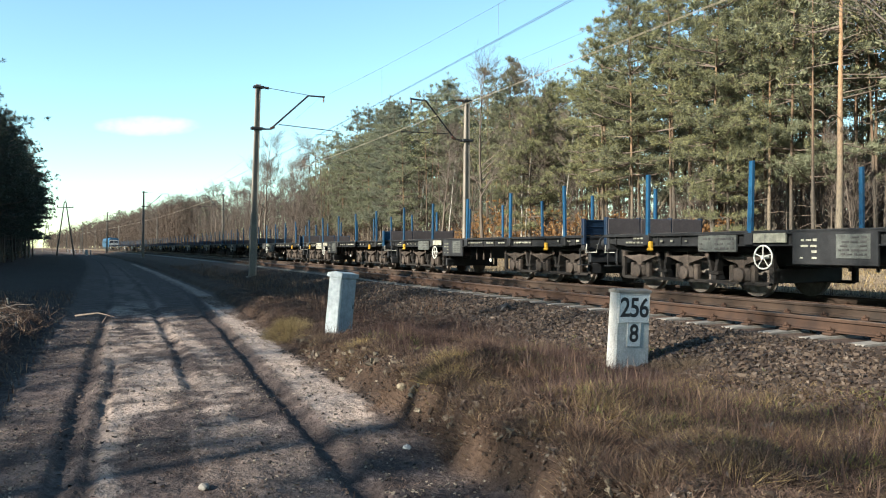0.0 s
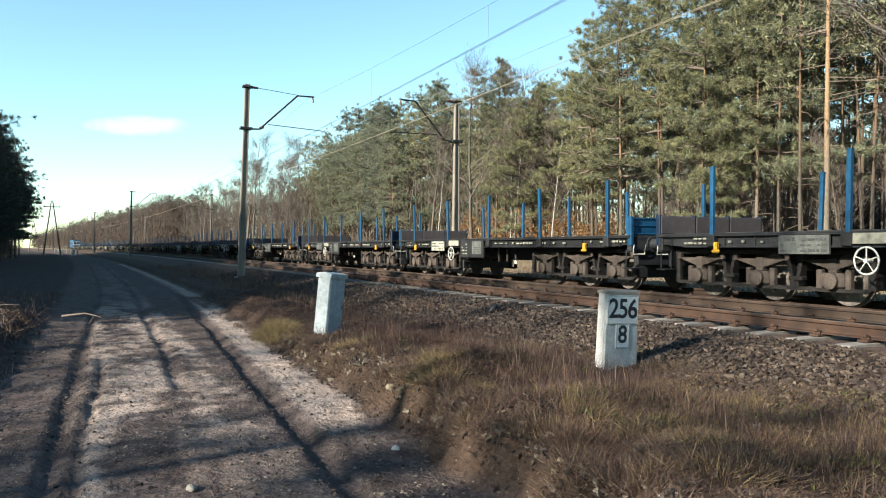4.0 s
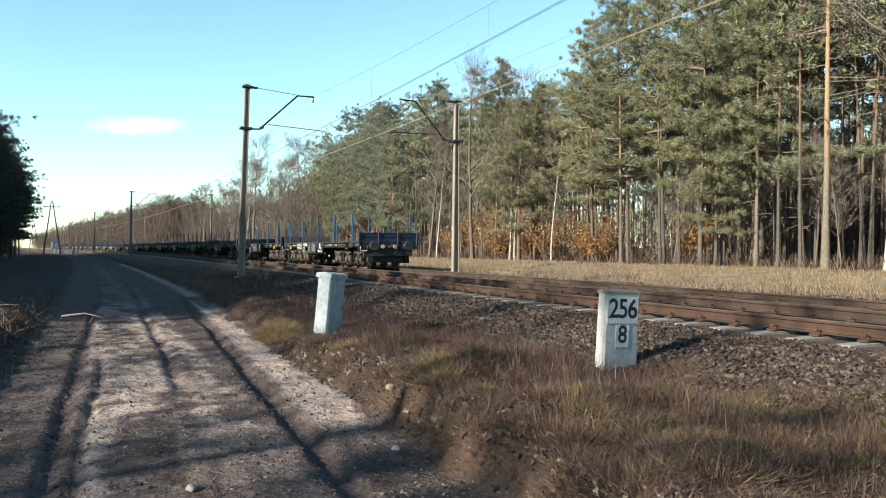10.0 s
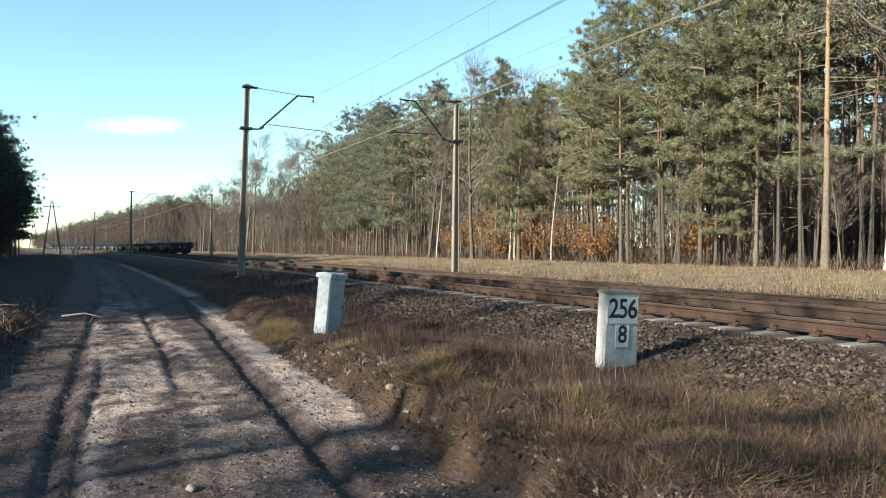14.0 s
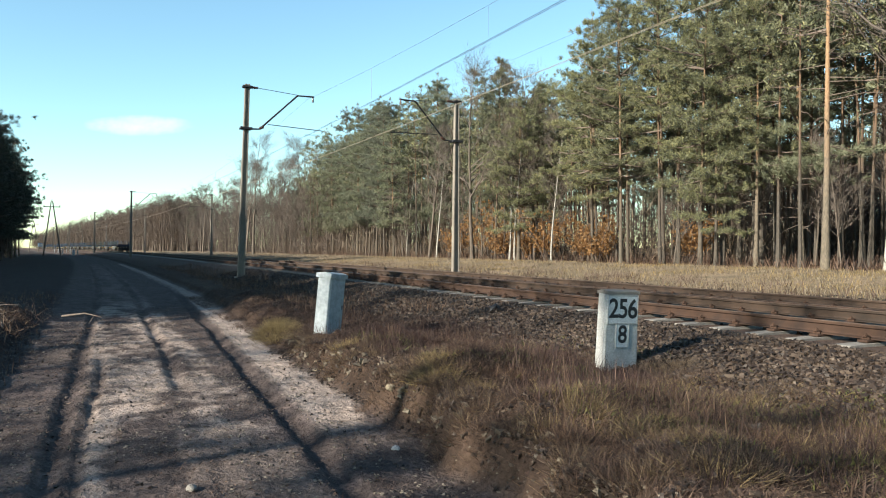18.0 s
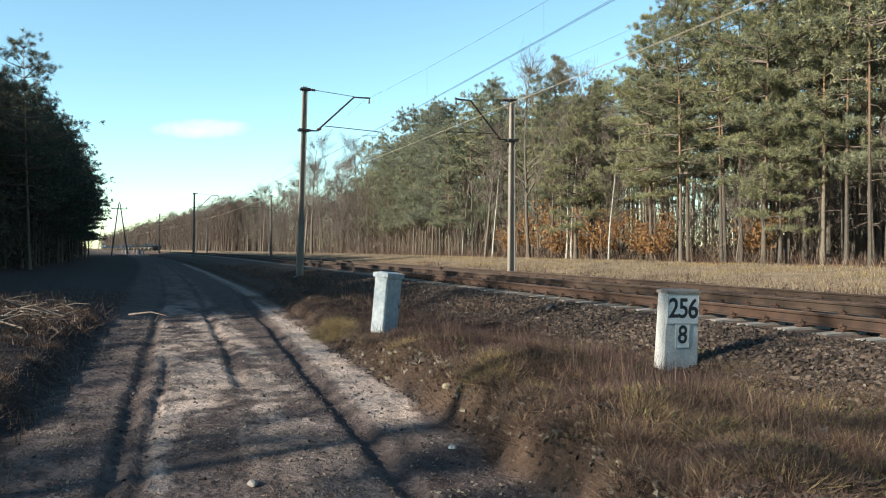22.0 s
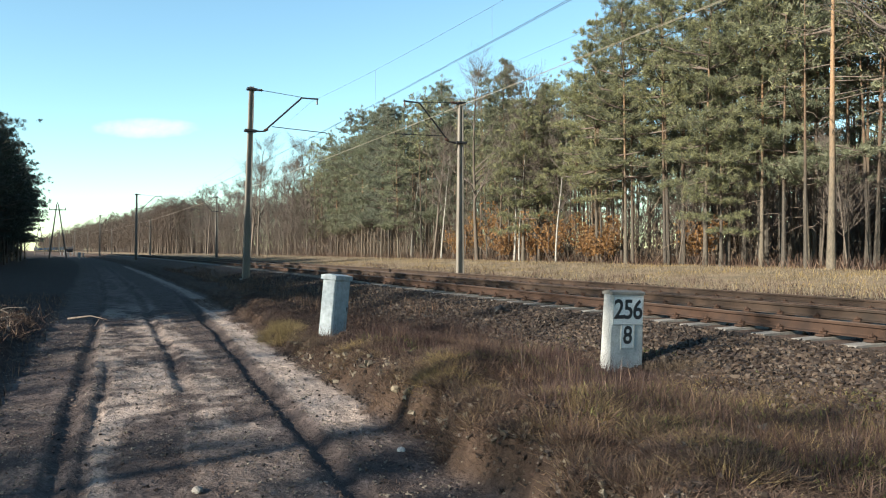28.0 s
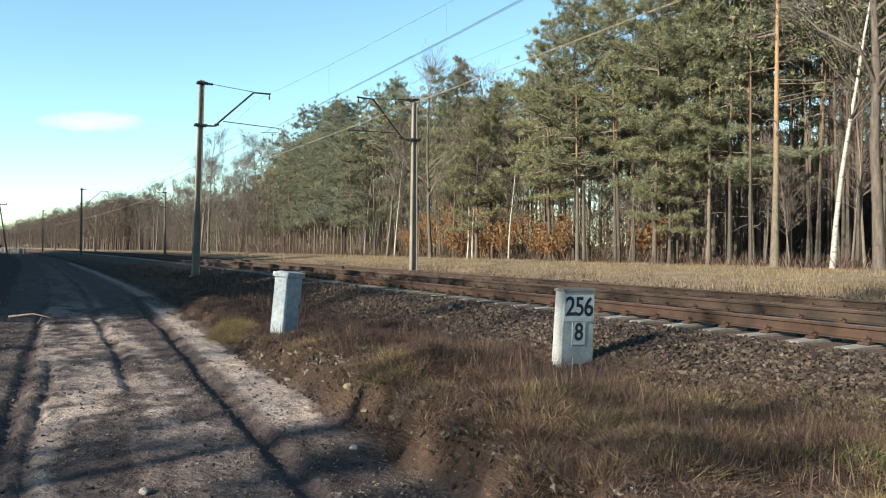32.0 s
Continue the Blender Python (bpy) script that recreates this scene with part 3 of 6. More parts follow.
def stones(name, n, area, size, rng, fade, label, material=BALLAST, sink=0.25, keep=None):
    """Broken stones, each an uneven block, lying on the ground."""
    w, y = scatter(n, *area, rng, fade)
    if keep is not None:
        ok = np.array([keep(a, b) for a, b in zip(w, y)])
        w, y = w[ok], y[ok]
    n = len(w)
    z = np.array([ground_z(a, b) for a, b in zip(w, y)])
    x = w - np.array([bend(b) for b in y])
    cube = np.array([(x_, y_, z_) for x_ in (-1, 1) for y_ in (-1, 1) for z_ in (-1, 1)], dtype=float) * 0.62
    tri = np.array([(0, 1, 3), (0, 3, 2), (4, 6, 7), (4, 7, 5), (0, 4, 5), (0, 5, 1), (2, 3, 7), (2, 7, 6), (0, 2, 6), (0, 6, 4), (1, 5, 7), (1, 7, 3)])
    v = cube[None] * rng.uniform(0.55, 1.25, (n, 8, 1)) + rng.normal(0, 0.20, (n, 8, 3))
    r = size * rng.uniform(0.55, 1.25, (n, 1, 1)) * np.stack([rng.uniform(0.8, 1.3, n), rng.uniform(0.8, 1.3, n), rng.uniform(0.5, 0.9, n)], 1)[:, None]
    v = v * r
    a = rng.uniform(0, 6.28, n)
    b = rng.normal(0, 0.8, n)
    ca, sa, cb, sb = np.cos(a)[:, None], np.sin(a)[:, None], np.cos(b)[:, None], np.sin(b)[:, None]
    X, Y, Z = v[..., 0], v[..., 1], v[..., 2]
    Y, Z = Y * cb - Z * sb, Y * sb + Z * cb
    X, Y = X * ca - Y * sa, X * sa + Y * ca
    v = np.stack([X + x[:, None], Y + y[:, None], Z + (z + size * (0.5 - sink))[:, None]], -1)
    me = bpy.data.meshes.new(name)
    me.from_pydata(v.reshape(-1, 3).tolist(), [], (tri[None] + 8 * np.arange(n)[:, None, None]).reshape(-1, 3).tolist())
    me.materials.append(material)
    return tagged(new(name, me), label, "ballast", kind="stuff")


rng = np.random.default_rng(5)
stones("ballast", 36000, (4.9, NEAR_RAIL - 0.55, 1.5, 42), 0.034, rng, 1.7, "brown-grey crushed stone ballast shoulder beside the rails",
       keep=lambda w, y: w > 5.5 + 0.7 * noise.noise((y * 0.5, 1.0, 3.0)) + random.uniform(-0.5, 0.3))
stones("ballast", 14000, (NEAR_RAIL + 0.1, 16.6, 2, 50), 0.036, rng, 1.4, "brown-grey crushed stone ballast between the tracks")


# ---- overhead line ----
def mast(w, y, top, base, arm_to, lean, steel_dark, label):
    """A tapered concrete mast with a bracket, tie rod, insulators and registration arm."""
    z0 = ground_z(w, y) - 0.1
    t = thing("catenary_mast", label, "catenary mast", "masts of the overhead line", on_line(w, y, z0) @ pose(0, 0, 0, 0, lean, 0))
    h = top - z0
    s = Shape()
    n = 6
    rings = []
    for i in range(n + 1):
        k = i / n
        a, b_, f_, w_ = 0.165 * (1 - k) + 0.105 * k, 0.13 * (1 - k) + 0.10 * k, 0.05, 0.03
        rings.append([(-a, -b_), (-a + f_, -b_), (-a + f_, -w_), (a - f_, -w_), (a - f_, -b_), (a, -b_), (a, b_), (a - f_, b_), (a - f_, w_), (-a + f_, w_), (-a + f_, b_), (-a, b_)])
    vs = [(x, yy, h * i / n) for i, ring in enumerate(rings) for x, yy in ring]
    fs = [(i * 12 + k, i * 12 + (k + 1) % 12, (i + 1) * 12 + (k + 1) % 12, (i + 1) * 12 + k) for i in range(n) for k in range(12)]
    t0 = n * 12
    s.add(vs, fs + [(t0, t0 + 1, t0 + 10, t0 + 11), (t0 + 4, t0 + 5, t0 + 6, t0 + 7), (t0 + 2, t0 + 3, t0 + 8, t0 + 9)])
    part("post", s, POLE_CONCRETE, t, "tapered grey post with a deep flute")
    part("footing", Shape().box(-0.28, 0.28, -0.26, 0.26, -0.3, 0.12, 0.03), CONCRETE, t)
    d = 1 if arm_to > 0 else -1
    reach = abs(arm_to)
    z_top, z_arm = h - 0.12, h - 2.05
    part("band", Shape().box(-0.22, 0.22, -0.17, 0.17, z_top - 0.05, z_top + 0.05, 0.01), DARK_STEEL, t)
    part("band", Shape().box(-0.27, 0.27, -0.19, 0.19, z_arm - 0.06, z_arm + 0.05, 0.01), DARK_STEEL, t)
    part("insulator", Shape().tube([(d * (0.2 + 0.05 * i), 0, z_top) for i in range(7)], [0.03, 0.075, 0.035, 0.075, 0.035, 0.075, 0.03], 8), INSULATOR, t)
    part("tie_rod", Shape().tube([(d * 0.5, 0, z_top), (d * (reach - 0.75), 0, h - 0.24)], 0.014, 6), DARK_STEEL, t)
    part("bracket", Shape().tube([(d * 0.27, 0, z_arm), (d * 0.62, 0, z_arm + 0.02), (d * (reach - 0.75), 0, h - 0.27), (d * (reach + 0.05), 0, h - 0.24)], 0.042, 8), DARK_STEEL, t, "dark steel bracket tube")
    part("insulator", Shape().tube([(d * (0.62 + 0.05 * i), 0, z_arm + 0.05 + 0.025 * i) for i in range(5)], [0.045, 0.085, 0.05, 0.085, 0.045], 8), INSULATOR, t)
    part("registration_tube", Shape().tube([(d * 1.0, 0, z_arm + 0.28), (d * (reach + 0.5), 0, z_arm + 0.22)], 0.02, 6), DARK_STEEL, t)
    part("hanger", Shape().tube([(d * (reach + 0.0), 0, h - 0.26), (d * (reach + 0.0), 0, h - 0.50)], [0.03, 0.05], 6), INSULATOR, t)
    part("steady_arm", Shape().tube([(d * (reach + 0.5), 0, z_arm + 0.22), (d * (reach + 0.45), 0, z_arm + 0.02), (d * (reach - 0.35), 0, 6.40 - z0)], 0.013, 6), DARK_STEEL, t)
    return t


NEAR_MASTS, FAR_MASTS = (-38.0, 36.8, 112.5, 190.0, 268.0, 345.0, 420.0), (-40.0, 34.7, 109.3, 185.0, 262.0, 340.0, 415.0)
for y in NEAR_MASTS:
    mast(6.1, y, 8.5 if y < 150 else 8.8, 0, TRACK_1 - 6.1, 1.9 if y == 36.8 else 0.8, False, "grey concrete mast with a dark bracket reaching over the near track")
for y in FAR_MASTS:
    mast(16.0, y, 8.15, 0, TRACK_2 - 16.0, 0.5, False, "weathered concrete mast with a dark bracket, across the tracks")


def overhead(centre, masts, z_contact, z_top, metal, thick, label):
    """Twin contact wires, a sagging messenger and droppers, span by span."""
    base = thing("overhead_line", label, "overhead wire")
    for a, b_ in zip(masts, masts[1:]):
        zig = 0.2 if masts.index(a) % 2 else -0.2
        for off in (-0.035, 0.035):
            part("contact_wire", Shape().tube([at(centre + off + zig * (1 - 2 * k / 8), a + (b_ - a) * k / 8, z_contact - 0.06 * math.sin(math.pi * k / 8)) for k in range(9)], thick if a < 36 else 0.006, 5, False), metal, base)
        sag = lambda k: z_top - 4 * (z_top - z_contact - 0.55) * k * (1 - k)
        part("messenger_wire", Shape().tube([at(centre, a + (b_ - a) * k / 16, sag(k / 16)) for k in range(17)], 0.004, 5, False), WIRE, base)
        for k in range(1, 8):
            y = a + (b_ - a) * k / 8
            part("dropper", Shape().tube([at(centre, y, z_contact), at(centre, y, sag(k / 8))], 0.003, 4, False), WIRE, base)


overhead(TRACK_1, NEAR_MASTS, 6.40, 8.0, DARK_STEEL, 0.0065, "dark twin contact wires and messenger above the near track")
overhead(TRACK_2, FAR_MASTS, 6.72, 7.55, CONTACT, 0.007, "sunlit twin contact wires and messenger above the far track")


# ---- trackside ----
def lettering(text, height, material, parent, name, m, label):
    cu = bpy.data.curves.new(name, "FONT")
    cu.body, cu.size, cu.align_x, cu.align_y, cu.extrude, cu.bevel_depth, cu.bevel_resolution = text, height * 1.38, "CENTER", "CENTER", 0.001, 0.006, 0
    tmp = new(name, cu)
    dg = bpy.context.evaluated_depsgraph_get()
    me = bpy.data.meshes.new_from_object(tmp.evaluated_get(dg))
    bpy.data.objects.remove(tmp)
    bm = bmesh.new()
    bm.from_mesh(me)
    bmesh.ops.remove_doubles(bm, verts=bm.verts, dist=0.0002)
    bm.to_mesh(me)
    bm.free()
    me.materials.clear()
    me.materials.append(material)
    return part(name, me, None, parent, label, m)


def hectometre_post():
    w, y = 5.485, 7.545
    t = thing("hectometre_post", "white concrete distance post with black numerals, in dry grass", "distance post", m=on_line(w, y, -0.52) @ pose(0, 0, 0, 1.0, 2.2, 0))
    s = Shape()
    half, deep, h = 0.237, 0.088, 0.93
    rings = []
    for z, k in ((-0.25, 1.05), (0.0, 1.03), (h * 0.5, 1.0), (h - 0.03, 0.965), (h - 0.012, 0.955), (h, 0.93)):
        a, b_, c = half * k, deep * k, 0.02
        rings.append([(x, yy, z) for x, yy in ((-a, -b_ + c), (-a + c, -b_), (a - c, -b_), (a, -b_ + c), (a, b_ - c), (a - c, b_), (-a + c, b_), (-a, b_ - c))])
    vs = [v for r in rings for v in r]
    fs = [(i * 8 + k, i * 8 + (k + 1) % 8, (i + 1) * 8 + (k + 1) % 8, (i + 1) * 8 + k) for i in range(len(rings) - 1) for k in range(8)]
    s.add(vs, fs + [tuple(range(len(vs) - 8, len(vs)))])
    part("post_body", s, STONE_WHITE, t, "whitewashed concrete body with chipped edges")
    face = -deep - 0.004
    for name, x0, x1, z0, z1 in (("upper", -0.200, 0.200, 0.575, 0.885), ("lower", -0.076, 0.086, 0.30, 0.560)):
        part("number_panel", Shape().box(x0, x1, face - 0.004, face + 0.02, z0, z1, 0.004), STONE_FACE, t, name + " painted panel")
        rim = Shape()
        for a, b_, c, d in ((x0 - 0.012, x0, z0, z1), (x1, x1 + 0.012, z0, z1), (x0 - 0.012, x1 + 0.012, z0 - 0.012, z0), (x0 - 0.012, x1 + 0.012, z1, z1 + 0.012)):
            rim.box(a, b_, face - 0.008, face + 0.02, c, d, 0.003)
        part("panel_rim", rim, STONE_WHITE, t, "raised white rim")
    for text, x, z, size in (("2", -0.128, 0.735, 0.225), ("5", 0.003, 0.733, 0.225), ("6", 0.134, 0.730, 0.225), ("8", 0.005, 0.437, 0.205)):
        lettering(text, size, BLACK_PAINT, t, "numeral", Matrix.Translation((x, face - 0.004, z)) @ Matrix.Rotation(radians(90), 4, "X") @ Matrix.Diagonal((0.92, 1, 0.5, 1)), "black painted numeral")
    part("cap", Shape().prism([(-deep - 0.012, h - 0.02), (-deep - 0.012, h + 0.012), (0.0, h + 0.03), (deep + 0.012, h + 0.012), (deep + 0.012, h - 0.02)], -half * 0.97, half * 0.97), CONCRETE, t, "weathered grey sloping cap")


def cabinet():
    w, y = 3.45, 12.75
    t = thing("signal_cabinet", "pale grey-blue metal trackside cabinet leaning in the grass", "cabinet", m=on_line(w, y, -0.60) @ pose(0, 0, 0, 0, 5.5, 0) @ pose(0, 0, 0, 0, 0, 42))
    part("body", Shape().box(-0.24, 0.24, -0.12, 0.12, -0.25, 1.06, 0.012), BOX_PAINT, t)
    part("lid", Shape().prism([(-0.145, 1.02), (0.145, 1.02), (0.145, 1.09), (0.0, 1.115), (-0.145, 1.09)], -0.265, 0.265), BOX_PAINT, t, "shallow metal lid")
    part("door", Shape().box(-0.215, 0.215, -0.132, -0.115, 0.06, 0.985, 0.006), BOX_PAINT, t)
    part("latch", Shape().box(0.16, 0.18, -0.145, -0.130, 0.5, 0.57, 0.004), DARK_STEEL, t)


hectometre_post()
cabinet()


def cable_marker():
    t = thing("cable_loop", "black bent cable end sticking out of the ballast", "cable", m=on_line(6.75, 13.2, -0.42))
    part("cable", Shape().tube([(0, 0, -0.1), (-0.02, 0, 0.1), (0.02, 0, 0.2), (0.12, 0, 0.25), (0.2, 0, 0.18)], [0.05, 0.05, 0.045, 0.04, 0.03], 8), DARK_STEEL, t)


cable_marker()


# ---- train ----
def bars(s, x, y0, y1, z0, z1, rows, rnd):
    """Unreadable lettering as plain bars on a side face."""
    dz = (z1 - z0) / rows
    for r in range(rows):
        y = y0
        while y < y1 - 0.05:
            ln, hi = min(rnd.uniform(0.035, 0.16), y1 - y), rnd.uniform(0.55, 0.72)
            s.box(x - 0.006, x + 0.004, y, y + ln, z0 + dz * (r + 0.26), z0 + dz * (r + hi), 0.002)
            y += ln + (rnd.uniform(0.02, 0.06) if rnd.random() < 0.75 else rnd.uniform(0.12, 0.45))
    return s


def bogie(parent, y, rnd, shared):
    b = part("bogie", shared["frame"], None, parent, "dusty three-axle bogie", m=pose(0, y, LOWER + CANT / 2 + 0.03))
    for k, dy in enumerate((-1.68, 0.0, 1.68)):
        part("wheelset", shared["wheelset"], None, b, m=pose(0, dy, 0.46))
    part("bolster", shared["inner"], None, b)
    for dy in (-2.2, -1.14, -0.52, 0.52, 1.14, 2.2):
        part("brake_beam", shared["beam"], None, b, m=pose(0, dy, 0))
    for name in ("spring", "axle_box"):
        for sx in (-1, 1):
            for dy in (-1.68, 0.0, 1.68):
                part(name, shared[name], None, b, m=pose(sx * 1.17, dy, 0.0))
    return b


def bogie_parts():
    frame = Shape()
    for sx in (-1, 1):
        x0, x1 = (sx * 1.13 - 0.05, sx * 1.13 + 0.05)
        frame.box(x0, x1, -2.5, 2.5, 0.92, 1.02, 0.015)
        frame.prism([(-2.45, 0.33), (-2.35, 0.26), (2.35, 0.26), (2.45, 0.33)], x0 + 0.02 * sx, x1 + 0.02 * sx)
        for dy in (-2.42, 2.42):
            frame.box(x0, x1, dy - 0.06, dy + 0.06, 0.30, 0.95, 0.015)
        for dy in (-0.84, 0.84):
            for k in (-1, 1):
                frame.prism([(dy + k * 0.03, 0.50), (dy + k * 0.11, 0.50), (dy + k * 0.20, 0.92), (dy + k * 0.12, 0.92)], x0 - 0.03, x1 + 0.03)
            frame.box(x0 - 0.03, x1 + 0.03, dy - 0.15, dy + 0.15, 0.44, 0.52, 0.012)
            frame.box(x0, x1, dy - 0.05, dy + 0.05, 0.28, 0.46, 0.012)
    for dy in (-0.84, 0.84):
        frame.box(-1.08, 1.08, dy - 0.14, dy + 0.14, 0.62, 0.95, 0.02)
    spring = Shape()
    for k in range(6):
        half = 0.66 - 0.10 * k
        spring.prism([(-half, 0.835 - 0.028 * k), (-half + 0.05, 0.808 - 0.028 * k), (half - 0.05, 0.808 - 0.028 * k), (half, 0.835 - 0.028 * k)], -0.055, 0.055)
    spring.box(-0.07, 0.07, -0.09, 0.09, 0.60, 0.86, 0.012)
    spring.box(-0.05, 0.05, -0.70, -0.60, 0.80, 0.94, 0.012).box(-0.05, 0.05, 0.60, 0.70, 0.80, 0.94, 0.012)
    abox = Shape()
    abox.tube([(-0.17, 0, 0.46), (-0.15, 0, 0.46), (0.15, 0, 0.46), (0.17, 0, 0.46)], [0.10, 0.15, 0.15, 0.10], 12, soft=False)
    abox.box(-0.09, 0.09, -0.24, 0.24, 0.335, 0.60, 0.035)
    abox.box(-0.06, 0.06, -0.36, -0.24, 0.30, 0.66, 0.02).box(-0.06, 0.06, 0.24, 0.36, 0.30, 0.66, 0.02)
    wheel = Shape()
    wheel.tube([(-1.1, 0, 0), (1.1, 0, 0)], 0.075, 8)
    for sx in (-1, 1):
        wheel.tube([(sx * 0.68, 0, 0), (sx * 0.682, 0, 0), (sx * 0.71, 0, 0), (sx * 0.712, 0, 0), (sx * 0.82, 0, 0), (sx * 0.822, 0, 0)], [0.30, 0.485, 0.485, 0.46, 0.455, 0.38], 20, soft=False)
        for k in range(3):
            a = k * 2.094
            wheel.box(sx * 0.84 - 0.03, sx * 0.84 + 0.03, -0.06, 0.06, 0.16, 0.30, 0.01, Matrix.Rotation(a, 4, "X"))
    inner = Shape().box(-0.60, 0.60, -2.25, 2.25, 0.60, 1.05, 0.03)
    beam = Shape().box(-0.95, 0.95, -0.05, 0.05, 0.30, 0.60, 0.02)
    return {"inner": inner.mesh("bolster", DARK_STEEL), "beam": beam.mesh("brake_beam", DARK_STEEL), "frame": frame.mesh("bogie_frame", BOGIE_FRAME), "spring": spring.mesh("spring", BOGIE), "axle_box": abox.mesh("axle_box", BOGIE), "wheelset": wheel.mesh("wheelset", WHEEL_STEEL)}


BODY = 15.4          # length of a wagon's body
SIDE = 1.52          # half its width
STAKES = (1.75, 4.95, 8.1, 11.3, 14.5)


def flat_wagon(shared, seed, stake_paint, board_paint, lining, label, tail=False, logo=False):
    """A six-axle flat wagon; its front is at +y, its sunny side at -x."""
    rnd = random.Random(seed)
    t = thing("flat_wagon", label, "railway wagon", "wagons of the freight train")
    f = BODY / 2
    part("deck_plate", Shape().box(-SIDE + 0.05, SIDE - 0.05, -f, f, 1.12, 1.20, 0.01), WAGON_GREY, t)
    for sx in (-1, 1):
        x0, x1 = sorted((sx * SIDE, sx * (SIDE - 0.10)))
        sill = Shape().prism([(-f, 1.24), (-f, 1.04), (-f + 1.0, 0.96), (f - 1.0, 0.96), (f, 1.04), (f, 1.24)], *sorted((sx * (SIDE - 0.035), sx * (SIDE - 0.10))))
        xa, xb = sorted((sx * SIDE, sx * (SIDE + 0.05)))
        sill.box(xa, xb, -f, f, 1.215, 1.255, 0.008)
        xa, xb = sorted((sx * SIDE, sx * (SIDE + 0.04)))
        sill.box(min(xa, xb, sx * (SIDE - 0.05)), max(xa, xb, sx * (SIDE - 0.05)), -f + 0.9, f - 0.9, 0.955, 0.985, 0.008)
        sill.box(*sorted((sx * (SIDE + 0.05), sx * (SIDE - 0.05))), -f, f, 1.185, 1.217, 0.006)
        for k in range(19):
            y0 = -f + 0.45 + k * (BODY - 0.9) / 18
            sill.box(*sorted((sx * (SIDE - 0.004), sx * (SIDE - 0.05))), y0 - 0.012, y0 + 0.012, 0.98, 1.19, 0.003)
        part("side_sill", sill, WAGON_GREY, t, "grimy dark grey steel side sill")
        x2, x3 = sorted((sx * 0.55, sx * 0.67))
        part("centre_sill", Shape().prism([(-f + 0.3, 1.12), (-4.2, 0.82), (-2.6, 0.55), (2.6, 0.55), (4.2, 0.82), (f - 0.3, 1.12)], x2, x3), WAGON_GREY, t)
    for e in (-1, 1):
        y0, y1 = sorted((e * f, e * (f - 0.16)))
        part("headstock", Shape().box(-SIDE, SIDE, y0, y1, 0.86, 1.24, 0.015), WAGON_GREY, t)
    for k in range(30):
        y0 = -f + 0.02 + k * (BODY - 0.04) / 30
        part("deck_plank", shared["plank"], None, t, m=pose(0, y0 + (BODY - 0.04) / 60, 1.2 + rnd.uniform(0, 0.006)))
    bogie(t, 5.0, rnd, shared)
    bogie(t, -5.0, rnd, shared)
    for sx in (-1, 1):
        for d in STAKES:
            st = part("stake", shared["stake_" + stake_paint], None, t, stake_paint.replace("_", " ") + " steel stake", m=pose(sx * (SIDE + 0.02), f - d, 1.0, rnd.uniform(-2.0, 2.0), rnd.uniform(-1.2, 1.2), 0))
            part("stake_socket", shared["socket"], None, st)
    for e in (-1, 1):
        for k, x in enumerate((-1.01, 0.0, 1.01)):
            eb = part("end_board", shared["end_" + board_paint], None, t, board_paint.replace("_", " ") + " end board", m=pose(x, e * (f - 0.06), 1.26, rnd.uniform(-2, 2), 0, 0 if e > 0 else 180))
            part("board_lining", shared["lining_" + lining], None, eb, lining + " inner face")
        for x in (-1.50, -0.505, 0.505, 1.50):
            part("end_post", shared["endpost_" + board_paint], None, t, m=pose(x, e * (f - 0.03), 1.0))
        for x in (-0.875, 0.875):
            bf = part("buffer", shared["buffer"], None, t, m=pose(x, e * f, 1.04, 0, 0, 0 if e > 0 else 180))
            part("buffer_head", shared["buffer_head"], None, bf)
        part("end_plate", shared["end_plate"], None, t, "dark deep headstock plate", m=pose(0, e * (f - 0.10), 0.0))
        part("coupling_hook", shared["hook"], None, t, m=pose(0, e * f, 0.98, 0, 0, 0 if e > 0 else 180))
        part("shunter_step", shared["step"], None, t, m=pose(-SIDE + 0.12, e * (f - 0.15), 0.45))
        part("hand_rail", shared["handrail"], None, t, "pale steel hand rail", m=pose(-SIDE + 0.2, e * (f + 0.05), 0.8))
        part("brake_hose", shared["hose"], None, t, m=pose(0.35, e * f, 0.9, 0, 0, 0 if e > 0 else 180))
    # sunny side: inscription panels, hooks, brake gear
    x = -SIDE - 0.052
    for d0, d1, z0, z1, mat_ in ((6.0, 7.75, 0.62, 1.20, WAGON_GREY), (8.1, 9.15, 0.62, 1.20, WAGON_GREY))[:2 if logo else 1]:
        part("inscription_panel", Shape().box(x, x + 0.06, f - d1, f - d0, z0, z1, 0.008), mat_, t, "dark inscription panel")
    lists = Shape()
    lists.box(x - 0.012, x + 0.02, f - 7.62, f - 6.95, 0.74, 1.16, 0.004)
    part("route_plate", lists, FADED_PLATE, t, "pale lettered plate")
    tagged(part("route_lettering", bars(Shape(), x - 0.018, f - 7.56, f - 7.0, 0.78, 1.14, 5, rnd), MARK_DARK, t), kind="stuff")
    tagged(part("white_lettering", bars(Shape(), x - 0.006, f - 6.55, f - 6.15, 0.70, 1.12, 4, rnd), PALE_PLATE, t, "weathered pale lettering bars"), kind="stuff")
    px = -SIDE - 0.012
    plate = Shape().box(px - 0.05, px, f - 4.6, f - 3.5, 0.84, 1.18, 0.004)
    part("number_plate", plate, FADED_PLATE if seed % 2 else PALE_PLATE, t, "pale plate with lettering bars")
    tagged(part("plate_lettering", bars(Shape(), px - 0.055, f - 4.55, f - 3.55, 0.86, 1.16, 3, rnd), MARK_DARK, t), kind="stuff")
    part("number_plate", Shape().box(px - 0.05, px, f - 5.85, f - 4.95, 1.02, 1.20, 0.004), PALE_PLATE, t)
